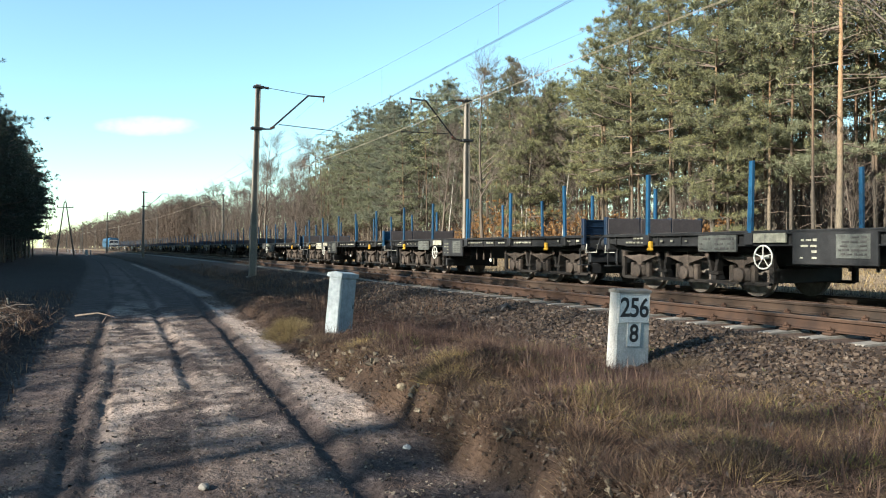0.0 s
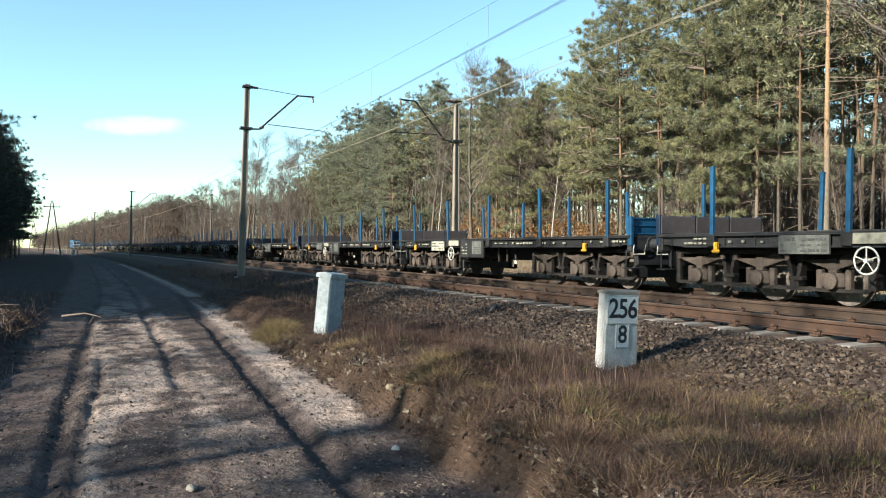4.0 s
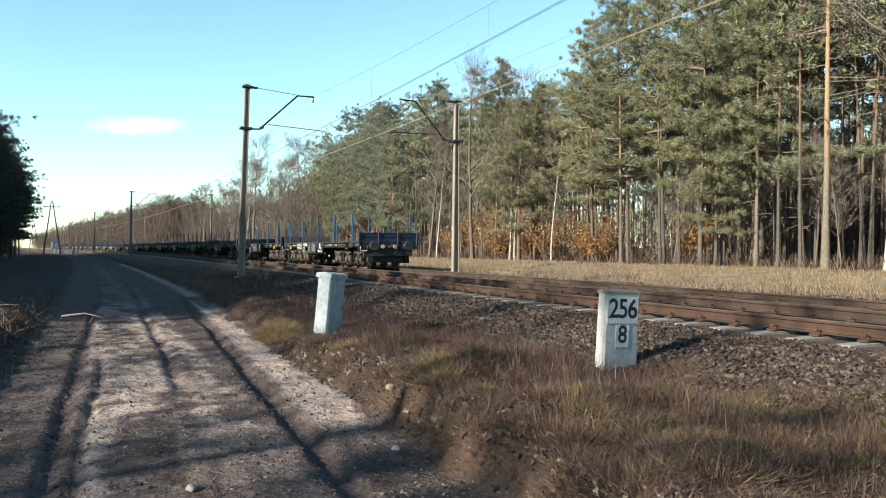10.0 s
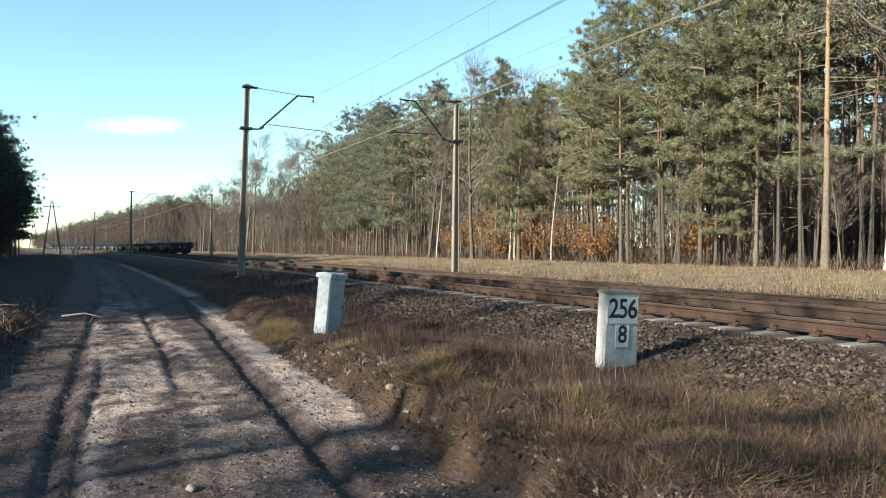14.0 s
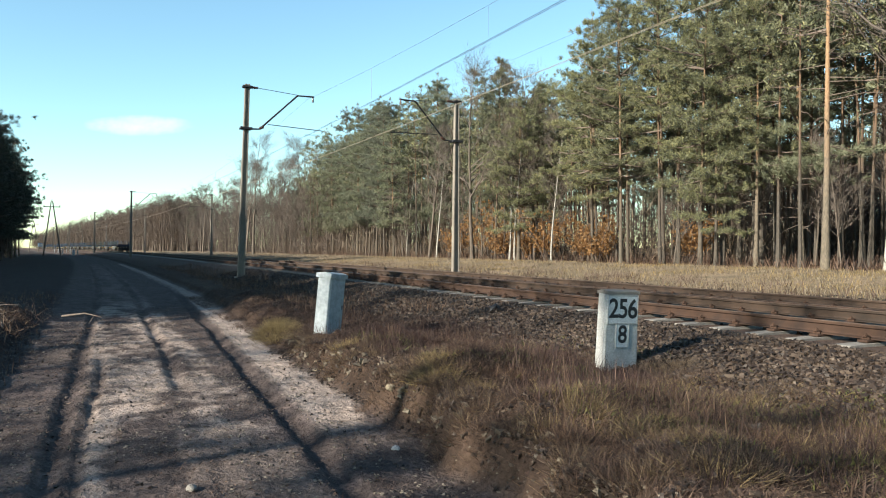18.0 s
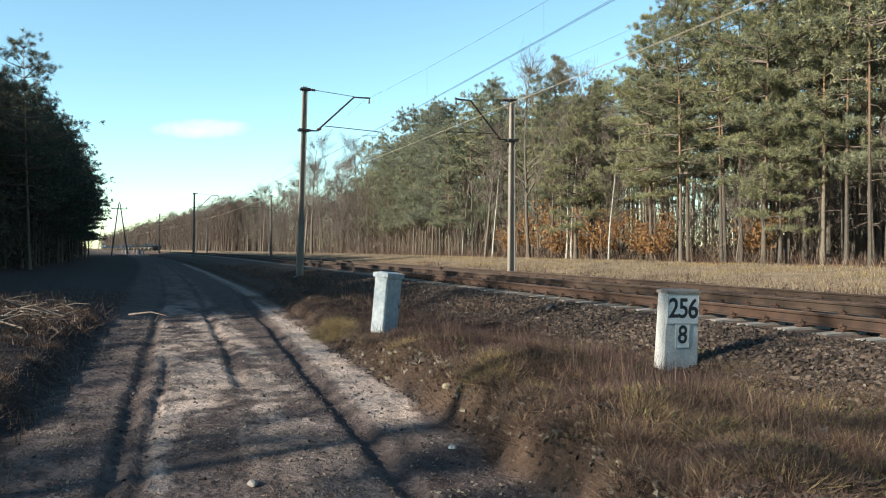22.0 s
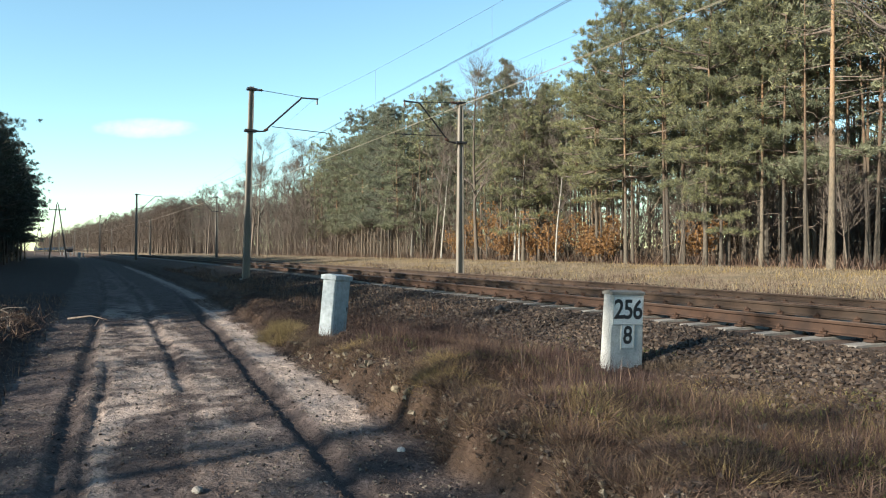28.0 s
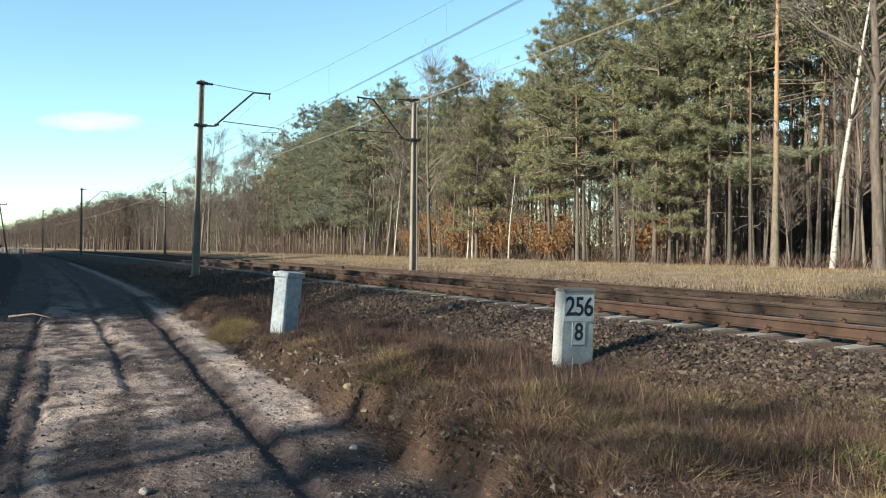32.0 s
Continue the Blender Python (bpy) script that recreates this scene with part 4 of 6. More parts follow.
    tagged(part("white_lettering", bars(Shape(), px - 0.006, f - 1.6, f - 0.9, 1.00, 1.20, 2, rnd), PALE_PLATE, t), kind="stuff")
    tagged(part("white_lettering", bars(Shape(), px - 0.006, f - 3.1, f - 2.1, 1.02, 1.14, 1, rnd), PALE_PLATE, t), kind="stuff")
    tagged(part("white_lettering", bars(Shape(), px - 0.006, f - 12.6, f - 9.6, 1.02, 1.16, 1, rnd), PALE_PLATE, t), kind="stuff")
    tagged(part("white_lettering", bars(Shape(), px - 0.006, f - 15.2, f - 13.7, 1.05, 1.17, 1, rnd), PALE_PLATE, t), kind="stuff")
    tagged(part("white_lettering", bars(Shape(), px - 0.006, f - 9.3, f - 8.0, 1.05, 1.13, 1, rnd), PALE_PLATE, t), kind="stuff")
    if logo:
        for d, up, turn in ((-0.05, 0.035, 0.5), (0.05, -0.035, 0.5 + math.pi)):
            arc = [(f - 8.7 - d + 0.13 * math.cos(turn + k * math.pi / 8), 1.02 + up + 0.13 * math.sin(turn + k * math.pi / 8)) for k in range(9)]
            part("company_mark", Shape().prism(arc, x - 0.012, x - 0.004), WHITE_MARK, t, "half of a white company mark")
        tagged(part("company_lettering", bars(Shape(), x - 0.006, f - 9.1, f - 8.25, 0.68, 0.84, 1, rnd), WHITE_MARK, t), kind="stuff")
    for d in (1.9, BODY - 1.85):
        hk = Shape().box(px - 0.09, px, f - d - 0.05, f - d + 0.05, 0.88, 1.07, 0.02)
        hk.box(px - 0.10, px - 0.02, f - d - 0.11, f - d + 0.11, 0.85, 0.915, 0.03)
        part("lifting_hook", hk, YELLOW, t, "yellow painted lifting lug")
    bw = part("brake_wheel", shared["brake_ring"], None, t, "white hand brake wheel", m=pose(-SIDE - 0.10, f - 5.35, 0.74))
    part("spokes", shared["brake_spokes"], None, bw)
    tank = part("air_reservoir", shared["tank"], None, t, m=pose(-0.85, 0.55, 0.78))
    for k in range(5):
        part("brake_rod", shared["rod"], None, t, m=pose(-1.05, 0.9 - 0.55 * k, 0.50))
    part("changeover_plate", shared["changeover"], None, t, "small white brake plate", m=pose(-SIDE + 0.3, -1.6, 0.50))
    if tail:
        for x_ in (-1.05, 1.05):
            part("tail_disc", Shape().tube([(x_ * 0.3, -f - 0.06, 1.0), (x_ * 0.3, -f - 0.0, 1.0)], 0.10, 12), PALE_PLATE, t, "pale round tail marker")
    return t


def wagon_parts():
    sh = bogie_parts()
    sh["plank"] = Shape().box(-SIDE, SIDE, -0.246, 0.246, 0.0, 0.055, 0.008).mesh("deck_plank", DECK_WOOD)
    stake = Shape()
    stake.box(-0.036, 0.036, -0.046, -0.032, 0.0, 1.62, 0.005).box(-0.036, 0.036, 0.032, 0.046, 0.0, 1.62, 0.005).box(-0.036, -0.020, -0.036, 0.036, 0.0, 1.62, 0.004)
    stake.box(-0.040, 0.040, -0.050, 0.050, 1.60, 1.63, 0.008)
    for key, mat_ in (("blue", BLUE), ("teal", TEAL), ("dark_grey", WAGON_GREY)):
        sh["stake_" + key] = stake.mesh("stake", mat_)
    sh["socket"] = Shape().box(-0.075, 0.075, -0.11, 0.11, -0.02, 0.22, 0.012).mesh("stake_socket", WAGON_GREY)
    board = Shape().box(-0.49, 0.49, -0.015, 0.03, 0.0, 0.41, 0.010)
    board.box(-0.49, 0.49, 0.0, 0.055, 0.37, 0.41, 0.01).box(-0.49, 0.49, 0.0, 0.055, 0.0, 0.04, 0.01).box(-0.44, 0.44, 0.0, 0.05, 0.20, 0.24, 0.01)
    lining = Shape().box(-0.485, 0.485, -0.045, -0.018, 0.01, 0.40, 0.008)
    sh["lining_dark"], sh["lining_blue"] = lining.mesh("board_lining", GRIME), lining.mesh("board_lining", BLUE)
    post = Shape().box(-0.045, 0.045, -0.06, 0.06, 0.0, 0.70, 0.012)
    for key, mat_ in (("blue", BLUE), ("teal", TEAL), ("dark_blue", BLUE_DARK)):
        sh["end_" + key] = board.mesh("end_board", mat_)
        sh["endpost_" + key] = post.mesh("end_post", mat_)
    sh["buffer"] = Shape().tube([(0, -0.02, 0), (0, 0.04, 0), (0, 0.04, 0), (0, 0.30, 0)], [0.19, 0.19, 0.13, 0.115], 14, soft=False).mesh("buffer", DARK_STEEL)
    sh["buffer_head"] = Shape().tube([(0, 0.26, 0), (0, 0.43, 0), (0, 0.45, 0), (0, 0.485, 0)], [0.085, 0.085, 0.24, 0.22], 18, soft=False).mesh("buffer_head", DARK_STEEL)
    sh["end_plate"] = Shape().box(-1.28, 1.28, -0.05, 0.05, 0.52, 0.90, 0.02).mesh("end_plate", DARK_STEEL)
    sh["hook"] = Shape().tube([(0, 0, 0), (0, 0.30, 0), (0, 0.42, 0.06), (0, 0.44, 0.14)], [0.05, 0.05, 0.045, 0.02], 8).mesh("coupling_hook", DARK_STEEL)
    step = Shape().box(-0.16, 0.16, -0.14, 0.14, 0.0, 0.03, 0.006).tube([(-0.14, 0, 0.02), (-0.14, 0, 0.45)], 0.016, 6).tube([(0.14, 0, 0.02), (0.14, 0, 0.45)], 0.016, 6)
    sh["step"] = step.mesh("shunter_step", WAGON_GREY)
    sh["handrail"] = Shape().tube([(-0.14, 0, 0.22), (-0.14, 0.05, 0.0), (0.2, 0.05, 0.0), (0.2, 0, 0.22)], 0.016, 6).mesh("hand_rail", WHITE_MARK)
    sh["hose"] = Shape().tube([(0, 0, 0), (0, 0.18, -0.02), (0, 0.24, -0.18), (0, 0.16, -0.36)], 0.025, 6).mesh("brake_hose", DARK_STEEL)
    ring = Shape()
    pts = [Vector((0, 0.225 * math.cos(a * math.pi / 12), 0.225 * math.sin(a * math.pi / 12))) for a in range(25)]
    ring.tube(pts, 0.017, 6, False)
    sh["brake_ring"] = ring.mesh("brake_wheel", WHITE_MARK)
    spokes = Shape()
    for a in range(5):
        spokes.tube([(0, 0, 0), (0, 0.22 * math.cos(a * 1.2566 + 1.57), 0.22 * math.sin(a * 1.2566 + 1.57))], 0.011, 6)
    spokes.tube([(-0.03, 0, 0), (0.12, 0, 0)], 0.04, 8)
    sh["brake_spokes"] = spokes.mesh("spokes", WHITE_MARK)
    sh["tank"] = Shape().tube([(0, -0.62, 0), (0, -0.58, 0), (0, 0.58, 0), (0, 0.62, 0)], [0.1, 0.17, 0.17, 0.1], 12).mesh("air_reservoir", DARK_STEEL)
    sh["rod"] = Shape().box(-0.02, 0.02, -0.03, 0.03, 0, 0.55, 0.006).mesh("brake_rod", BOGIE)
    sh["changeover"] = Shape().box(-0.012, 0.012, -0.07, 0.07, -0.05, 0.05, 0.004).mesh("changeover_plate", WHITE_MARK)
    return sh


def locomotive():
    t = thing("locomotive", "blue electric locomotive with a pale cab front hauling the train", "locomotive", "")
    f = 9.0
    body = Shape()
    sect = [(-1.42, 1.25), (-1.48, 1.6), (-1.48, 2.6), (-1.40, 3.35), (-1.15, 3.72), (-0.6, 3.88), (0.6, 3.88), (1.15, 3.72), (1.40, 3.35), (1.48, 2.6), (1.48, 1.6), (1.42, 1.25)]
    ends = ((-f + 0.25, 0.93), (-f + 0.8, 1.0), (f - 0.8, 1.0), (f - 0.25, 0.93))
    body.sweep(sect, [Matrix.Translation((0, y, 0)) @ Matrix.Diagonal((k, 1, 0.5 + 0.5 * k, 1)) for y, k in ends])
    part("body", body, BLUE, t, "blue painted body shell")
    part("underframe", Shape().box(-1.4, 1.4, -f, f, 0.75, 1.28, 0.03), DARK_STEEL, t)
    for e in (-1, 1):
        y0, y1 = sorted((e * (f - 0.24), e * (f - 0.14)))
        front = part("cab_front", Shape().box(-1.25, 1.25, y0, y1, 1.35, 3.25, 0.04), WHITE_MARK, t, "pale cab front")
        y0, y1 = sorted((e * (f - 0.15), e * (f - 0.12)))
        for x in (-0.6, 0.6):
            part("windscreen", Shape().box(x - 0.5, x + 0.5, y0, y1, 2.35, 3.05, 0.03), BLACK_PAINT, front)
            part("headlight", Shape().tube([(x * 1.4, e * (f - 0.16), 1.6), (x * 1.4, e * (f - 0.08), 1.6)], 0.14, 12), DARK_STEEL, front)
    for sx in (-1, 1):
        for y in (-5.0, -3.0, -1.0, 1.0, 3.0, 5.0):
            part("side_window", Shape().box(sx * 1.49 - 0.015, sx * 1.49 + 0.015, y - 0.55, y + 0.55, 2.35, 3.0, 0.01), BLACK_PAINT, t)
    wheels = Shape().tube([(-0.82, 0, 0), (-0.70, 0, 0), (0.70, 0, 0), (0.82, 0, 0)], [0.6, 0.62, 0.62, 0.6], 18).mesh("wheelset", WHEEL_STEEL)
    for y in (-5.2, 5.2):
        b = part("bogie", Shape().box(-1.1, 1.1, -2.4, 2.4, 0.45, 0.8, 0.05), BOGIE, t, m=pose(0, y, 0))
        for dy in (-1.75, 0, 1.75):
            part("wheelset", wheels, None, b, m=pose(0, dy, 0.6))
    pan = part("pantograph", Shape().tube([(-0.6, -5.5, 3.95), (-0.5, -4.2, 5.2), (-0.7, -5.4, 6.35)], 0.03, 6).tube([(0.6, -5.5, 3.95), (0.5, -4.2, 5.2), (0.7, -5.4, 6.35)], 0.03, 6).box(-0.9, 0.9, -5.55, -5.25, 6.30, 6.38, 0.02), DARK_STEEL, t)
    part("pantograph", Shape().box(-0.8, 0.8, 4.2, 6.0, 3.95, 4.2, 0.04), DARK_STEEL, t)
    return t


SH = wagon_parts()
WAGONS = []
LOOKS = [("blue", "dark_blue", "dark", True, "grimy flat wagon with blue stakes and a white company mark"),
         ("blue", "dark_blue", "dark", True, "dark flat wagon with blue stakes and dark blue end boards"),
         ("teal", "teal", "dark", False, "dark flat wagon with teal green stakes and end boards"),
         ("dark_grey", "teal", "dark", False, "grey flat wagon with dark stakes and teal end boards"),
         ("dark_grey", "blue", "blue", False, "grey flat wagon with dark stakes and boards blue inside"),
         ("blue", "dark_blue", "dark", False, "grimy flat wagon with blue stakes and navy end boards"),
         ("blue", "blue", "dark", False, "dark flat wagon with blue stakes and blue end boards")]
BUILT = {}
for i in range(25):
    look_no = i if i < 6 else (5 if i % 3 else 6)
    if look_no not in BUILT:
        st, eb, sb, logo, lab = LOOKS[look_no]
        BUILT[look_no] = flat_wagon(SH, 40 + look_no, st, eb, sb, lab, tail=(i == 0), logo=logo)
        WAGONS.append(BUILT[look_no])
    else:
        WAGONS.append(copy_thing(BUILT[look_no], Matrix.Identity(4)))
LOCO = locomotive()


# ---- trees ----
def tufts(tips, dirs, per, length, width, rng, spread=0.85, up=0.35):
    """Sprays of narrow triangles at twig tips."""
    tips, dirs = np.repeat(np.asarray(tips), per, 0), np.repeat(np.asarray(dirs), per, 0)
    n = len(tips)
    d = dirs + rng.normal(0, spread, (n, 3))
    d[:, 2] += up
    d /= np.linalg.norm(d, axis=1, keepdims=True) + 1e-9
    side = np.cross(d, rng.normal(0, 1, (n, 3)))
    side /= np.linalg.norm(side, axis=1, keepdims=True) + 1e-9
    ln = length * rng.uniform(0.6, 1.3, (n, 1))
    wd = width * rng.uniform(0.6, 1.4, (n, 1))
    base = tips + rng.normal(0, length * 0.30, (n, 3))
    return np.stack([base - side * wd, base + side * wd, base + d * ln], 1)


def pine_meshes(seed, h, crown_from, reach, density, needle_shade, dead=10, per=50, size=(0.22, 0.0122), thick=0.118):
    """Meshes of one pine: stem, limbs and crown of needle sprays."""
    rnd, rg = random.Random(seed), np.random.default_rng(seed)
    stem = Shape()
    n = 9
    sway = [Vector((0, 0, 0))]
    dx, dy = rnd.uniform(-0.02, 0.02), rnd.uniform(-0.02, 0.02)
    for i in range(1, n + 1):
        dx += rnd.uniform(-0.012, 0.012)
        dy += rnd.uniform(-0.012, 0.012)
        sway.append(sway[-1] + Vector((dx * h / n, dy * h / n, h / n)))
    radii = [thick * (1.25 if i == 0 else (1.0 - 0.90 * (i / n) ** 0.8)) for i in range(n + 1)]
    stem.tube(sway, radii, 8 if per > 20 else 6, False)

    def axis_at(z):
        k = max(0.0, min(n - 1e-3, z / h * n))
        i = int(k)
        return sway[i].lerp(sway[i + 1], k - i)

    limbs, tips, dirs = Shape(), [], []
    z = crown_from
    a = rnd.uniform(0, 6.28)
    while z < h - 0.2:
        k = (z - crown_from) / (h - crown_from)
        whorl = rnd.randint(3, 5) if density > 0.8 else rnd.randint(1, 3)
        for _ in range(whorl):
            a += 2.4 + rnd.uniform(-0.5, 0.5)
            ln = reach * (0.55 + 0.75 * math.sin(math.pi * min(1, 0.10 + 0.75 * k))) * max(0.04, 1 - k) ** 0.50 * rnd.uniform(0.45, 1.30)
            o = axis_at(z)
            rise = -0.12 + 0.75 * k + rnd.uniform(-0.15, 0.2)
            d = Vector((math.cos(a), math.sin(a), rise)).normalized()
            p1, p2 = o + d * ln * 0.5, o + d * ln + Vector((0, 0, 0.12 * ln))
            if per > 20:
                limbs.tube([o, p1, p2], [0.018 + 0.013 * ln, 0.012 + 0.007 * ln, 0.008], 4, False)
            else:
                limbs.tube([o, p2], [0.018 + 0.013 * ln, 0.008], 3, False)
            pads = max(1, round(ln * 1.8 * density))
            for j in range(pads):
                q = 0.36 + 0.66 * (j + rnd.uniform(0.2, 0.9)) / pads
                side = Vector((-d.y, d.x, 0)) * rnd.uniform(-1, 1) * 0.40 * ln * (1.15 - 0.6 * q)
                pad, wide = o.lerp(p2, q) + side + Vector((0, 0, rnd.uniform(-0.02, 0.14))), 0.17 + 0.09 * ln * rnd.uniform(0.6, 1.3)
                if per > 20:
                    limbs.tube([o.lerp(p2, q - 0.15), pad], [0.012, 0.005], 3, False)
                for _ in range(4):
                    off = Vector((rnd.gauss(0, wide), rnd.gauss(0, wide), rnd.gauss(0, wide * 0.20)))
                    tips.append(tuple(pad + off))
                    dirs.append(tuple(d * 0.4 + off * 0.9))
        z += rnd.uniform(0.55, 1.05) / max(0.6, density)
    tips.append(tuple(sway[-1]))
    dirs.append((0, 0, 1))
    for _ in range(dead):
        z = rnd.uniform(crown_from * 0.45, crown_from * 1.15)
        aa, ln = rnd.uniform(0, 6.28), rnd.uniform(0.3, 1.3) * (1.8 if dead > 30 else 1.0)
        o = axis_at(z)
        d = Vector((math.cos(aa), math.sin(aa), rnd.uniform(-0.3, 0.25)))
        limbs.tube([o, o + d * ln * 0.6, o + d * ln + Vector((0, 0, rnd.uniform(-0.3, 0.2)))], [0.022, 0.013, 0.005], 4, False)
    tr = tufts(tips, dirs, per, *size, rg, 0.75, 0.30)
    return stem.mesh("trunk", PINE_BARK), limbs.mesh("branchwork", TWIG), soup("crown", tr, needle_shade)


def bare_meshes(seed, h, bark, twigs=420, thick=0.12, low=0.35, wide=0.28):
    """Meshes of a leafless broad-leaved tree: stem, limbs, and a haze of twigs."""
    rnd, rg = random.Random(seed), np.random.default_rng(seed)
    stem, limbs = Shape(), Shape()
    n = 8
    pts = [Vector((0, 0, 0))]
    d = Vector((rnd.uniform(-0.05, 0.05), rnd.uniform(-0.05, 0.05), 1))
    for i in range(n):
        d += Vector((rnd.uniform(-0.06, 0.06), rnd.uniform(-0.06, 0.06), 0))
        pts.append(pts[-1] + d.normalized() * h / n)
    stem.tube(pts, [thick * (1.2 if i == 0 else 1 - 0.9 * i / n) for i in range(n + 1)], 7, False)
    tips, dirs = [], []
    for _ in range(26):
        k = low + (1 - low) * rnd.random()
        i = min(n - 1, int(k * n))
        o = pts[i].lerp(pts[i + 1], k * n - i)
        a = rnd.uniform(0, 6.28)
        ln = h * wide * (1.1 - 0.7 * k) * rnd.uniform(0.6, 1.2)
        dd = Vector((math.cos(a), math.sin(a), rnd.uniform(0.5, 1.3))).normalized()
        mid, end = o + dd * ln * 0.5, o + dd * ln + Vector((0, 0, 0.15 * ln))
        r = thick * (1 - 0.85 * k) * 0.55
        limbs.tube([o, mid, end], [r, r * 0.6, 0.008], 5, False)
        for _ in range(3):
            q = rnd.uniform(0.25, 0.9)
            s = o.lerp(end, q)
            e2 = s + (dd + Vector((rnd.uniform(-0.8, 0.8), rnd.uniform(-0.8, 0.8), rnd.uniform(-0.2, 0.6)))).normalized() * ln * 0.45
            limbs.tube([s, e2], [r * 0.4, 0.006], 4, False)
            for _ in range(max(1, twigs // 78)):
                tips.append(tuple(s.lerp(e2, rnd.random())))
                dirs.append(tuple((e2 - s).normalized()))
    tr = tufts(tips, dirs, 3, 0.75, 0.010, rg, 0.5, 0.3)
    return stem.mesh("trunk", bark), limbs.mesh("branchwork", GREY_TWIG), soup("crown", tr, GREY_TWIG)


def plant(kind, meshes, names, label, category, m, group=""):
    t = thing(kind, label, category, group, m)
    for nm, me in zip(names, meshes):
        p = part(nm, me, None, t)
        if nm != "trunk":
            tagged(p, kind="stuff")
    return t


PINE_KINDS = [
    (pine_meshes(101, 17.0, 5.2, 2.7, 1.0, NEEDLES, 10), "Scots pine with a dense sunlit yellow-green crown"),
    (pine_meshes(102, 17.5, 7.5, 2.4, 1.0, NEEDLES, 14), "tall Scots pine with an orange upper stem"),
    (pine_meshes(103, 16.0, 4.2, 2.9, 1.1, NEEDLES, 8), "bushy Scots pine with low green branches"),
    (pine_meshes(104, 18.0, 9.0, 2.2, 0.9, NEEDLES, 16), "slender pine with a high crown and dead lower branches"),
    (pine_meshes(105, 16.5, 3.4, 2.6, 1.15, NEEDLES_COOL, 8), "blue-green pine at the forest edge"),
    (pine_meshes(106, 11.0, 2.2, 2.1, 1.2, NEEDLES, 4, thick=0.13), "young pine with branches almost to the ground"),
]
BIG_PINE = [(pine_meshes(107, 18.5, 8.5, 3.0, 0.7, NEEDLES, 34, thick=0.155), "big old pine with a thick orange stem and long dead limbs")]
BACK_KINDS = [
    (pine_meshes(111, 17.5, 8.5, 2.5, 0.75, NEEDLES_COOL, 8, 6, (0.32, 0.052)), "pine deep in the stand with a bare stem"),
    (pine_meshes(112, 18.5, 10.0, 2.4, 0.75, NEEDLES, 8, 6, (0.32, 0.052)), "pine deep in the stand with a high crown"),
]
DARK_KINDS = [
    (pine_meshes(115, 15.5, 3.2, 3.0, 1.0, NEEDLES_SHADED, 8, 30, (0.24, 0.016)), "pine of the shaded stand, shade in its colour, branched low down"),
    (pine_meshes(116, 16.5, 4.5, 3.2, 0.95, NEEDLES_SHADED, 10, 30, (0.24, 0.016)), "pine of the shaded stand, shade in its colour, dead lower branches"),
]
HIGH_KINDS = [
    (pine_meshes(119, 17.5, 12.5, 2.2, 0.8, NEEDLES, 6, 7, (0.32, 0.050)), "loose pine with a small high crown"),
    (pine_meshes(120, 18.5, 13.0, 2.0, 0.8, NEEDLES, 6, 7, (0.32, 0.050)), "loose pine with a small high crown"),
]
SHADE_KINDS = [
    (pine_meshes(117, 17.5, 6.0, 2.6, 0.9, NEEDLES_SHADED, 4, 3, (0.50, 0.090)), "pine inside the shaded stand"),
    (pine_meshes(118, 18.5, 7.5, 2.5, 0.9, NEEDLES_SHADED, 4, 3, (0.50, 0.090)), "pine inside the shaded stand"),
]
BARE_KINDS = [
    (bare_meshes(121, 14.0, BARK_GREY, 500, 0.11), "leafless grey broad-leaved tree at the forest edge"),
    (bare_meshes(122, 12.0, BIRCH, 420, 0.09), "leafless birch with a white stem"),
    (bare_meshes(123, 9.0, BARK_GREY, 320, 0.06, 0.2), "thin leafless sapling among the pines"),
    (bare_meshes(124, 15.5, BARK_GREY, 640, 0.17, 0.3, 0.33), "large leafless tree with spreading limbs"),
]
PINE_PARTS, BARE_PARTS = ("trunk", "branchwork", "crown"), ("trunk", "branchwork", "crown")
FIRST = {}


def set_tree(kinds, no, w, y, h=None, natural=None, lean=0.0, parts=PINE_PARTS, name="pine_tree", category="pine tree", group="trees of the forest"):
    meshes, label = kinds[no]
    k = 1.0 if h is None else h / natural
    m = Matrix.Translation(at(w, y, ground_z(w, y) - 0.05)) @ pose(0, 0, 0, random.uniform(-1.2, 1.2), lean + random.uniform(-1.2, 1.2), 0) @ pose(0, 0, 0, 0, 0, random.uniform(0, 360)) @ Matrix.Scale(k, 4)
    key = (name, no, category, id(meshes[0]))
    if key not in FIRST:
        FIRST[key] = plant(name, meshes, parts, label, category, m, group)
        return FIRST[key]
    return copy_thing(FIRST[key], m)


NATURAL = (17.0, 17.5, 16.0, 18.0, 16.5, 11.0)
# front trees that stand out: kind, across, along, height
EDGE = [(4, 30, 103, 17.0), (4, 31, 97, 18.4), (4, 29, 88, 17.2), (4, 28, 79, 16.2), (4, 30, 83, 17.2), (4, 27, 74, 15.0), (4, 26, 69, 12.5),
        (4, 30, 68, 16.8), (3, 30, 60, 16.4), (1, 28, 53, 15.0), (0, 30, 55, 15.4), (5, 26, 46, 11.0), (0, 28, 47, 13.4), (2, 27, 39, 14.9),
        (0, 26.4, 35.5, 17.5), (1, 27, 33, 17.5), (2, 26.5, 29.5, 17.0), (0, 28, 27.5, 17.5), (1, 28, 37, 18.0)]
for no, w, y, h in EDGE:
    set_tree(PINE_KINDS, no, w, y, h, NATURAL[no])
set_tree(PINE_KINDS, 5, 27.0, 29.0, 8.6, NATURAL[5])
set_tree(BIG_PINE, 0, 25.6, 21.7, lean=2.0)
rnd = random.Random(77)
y = 26.5
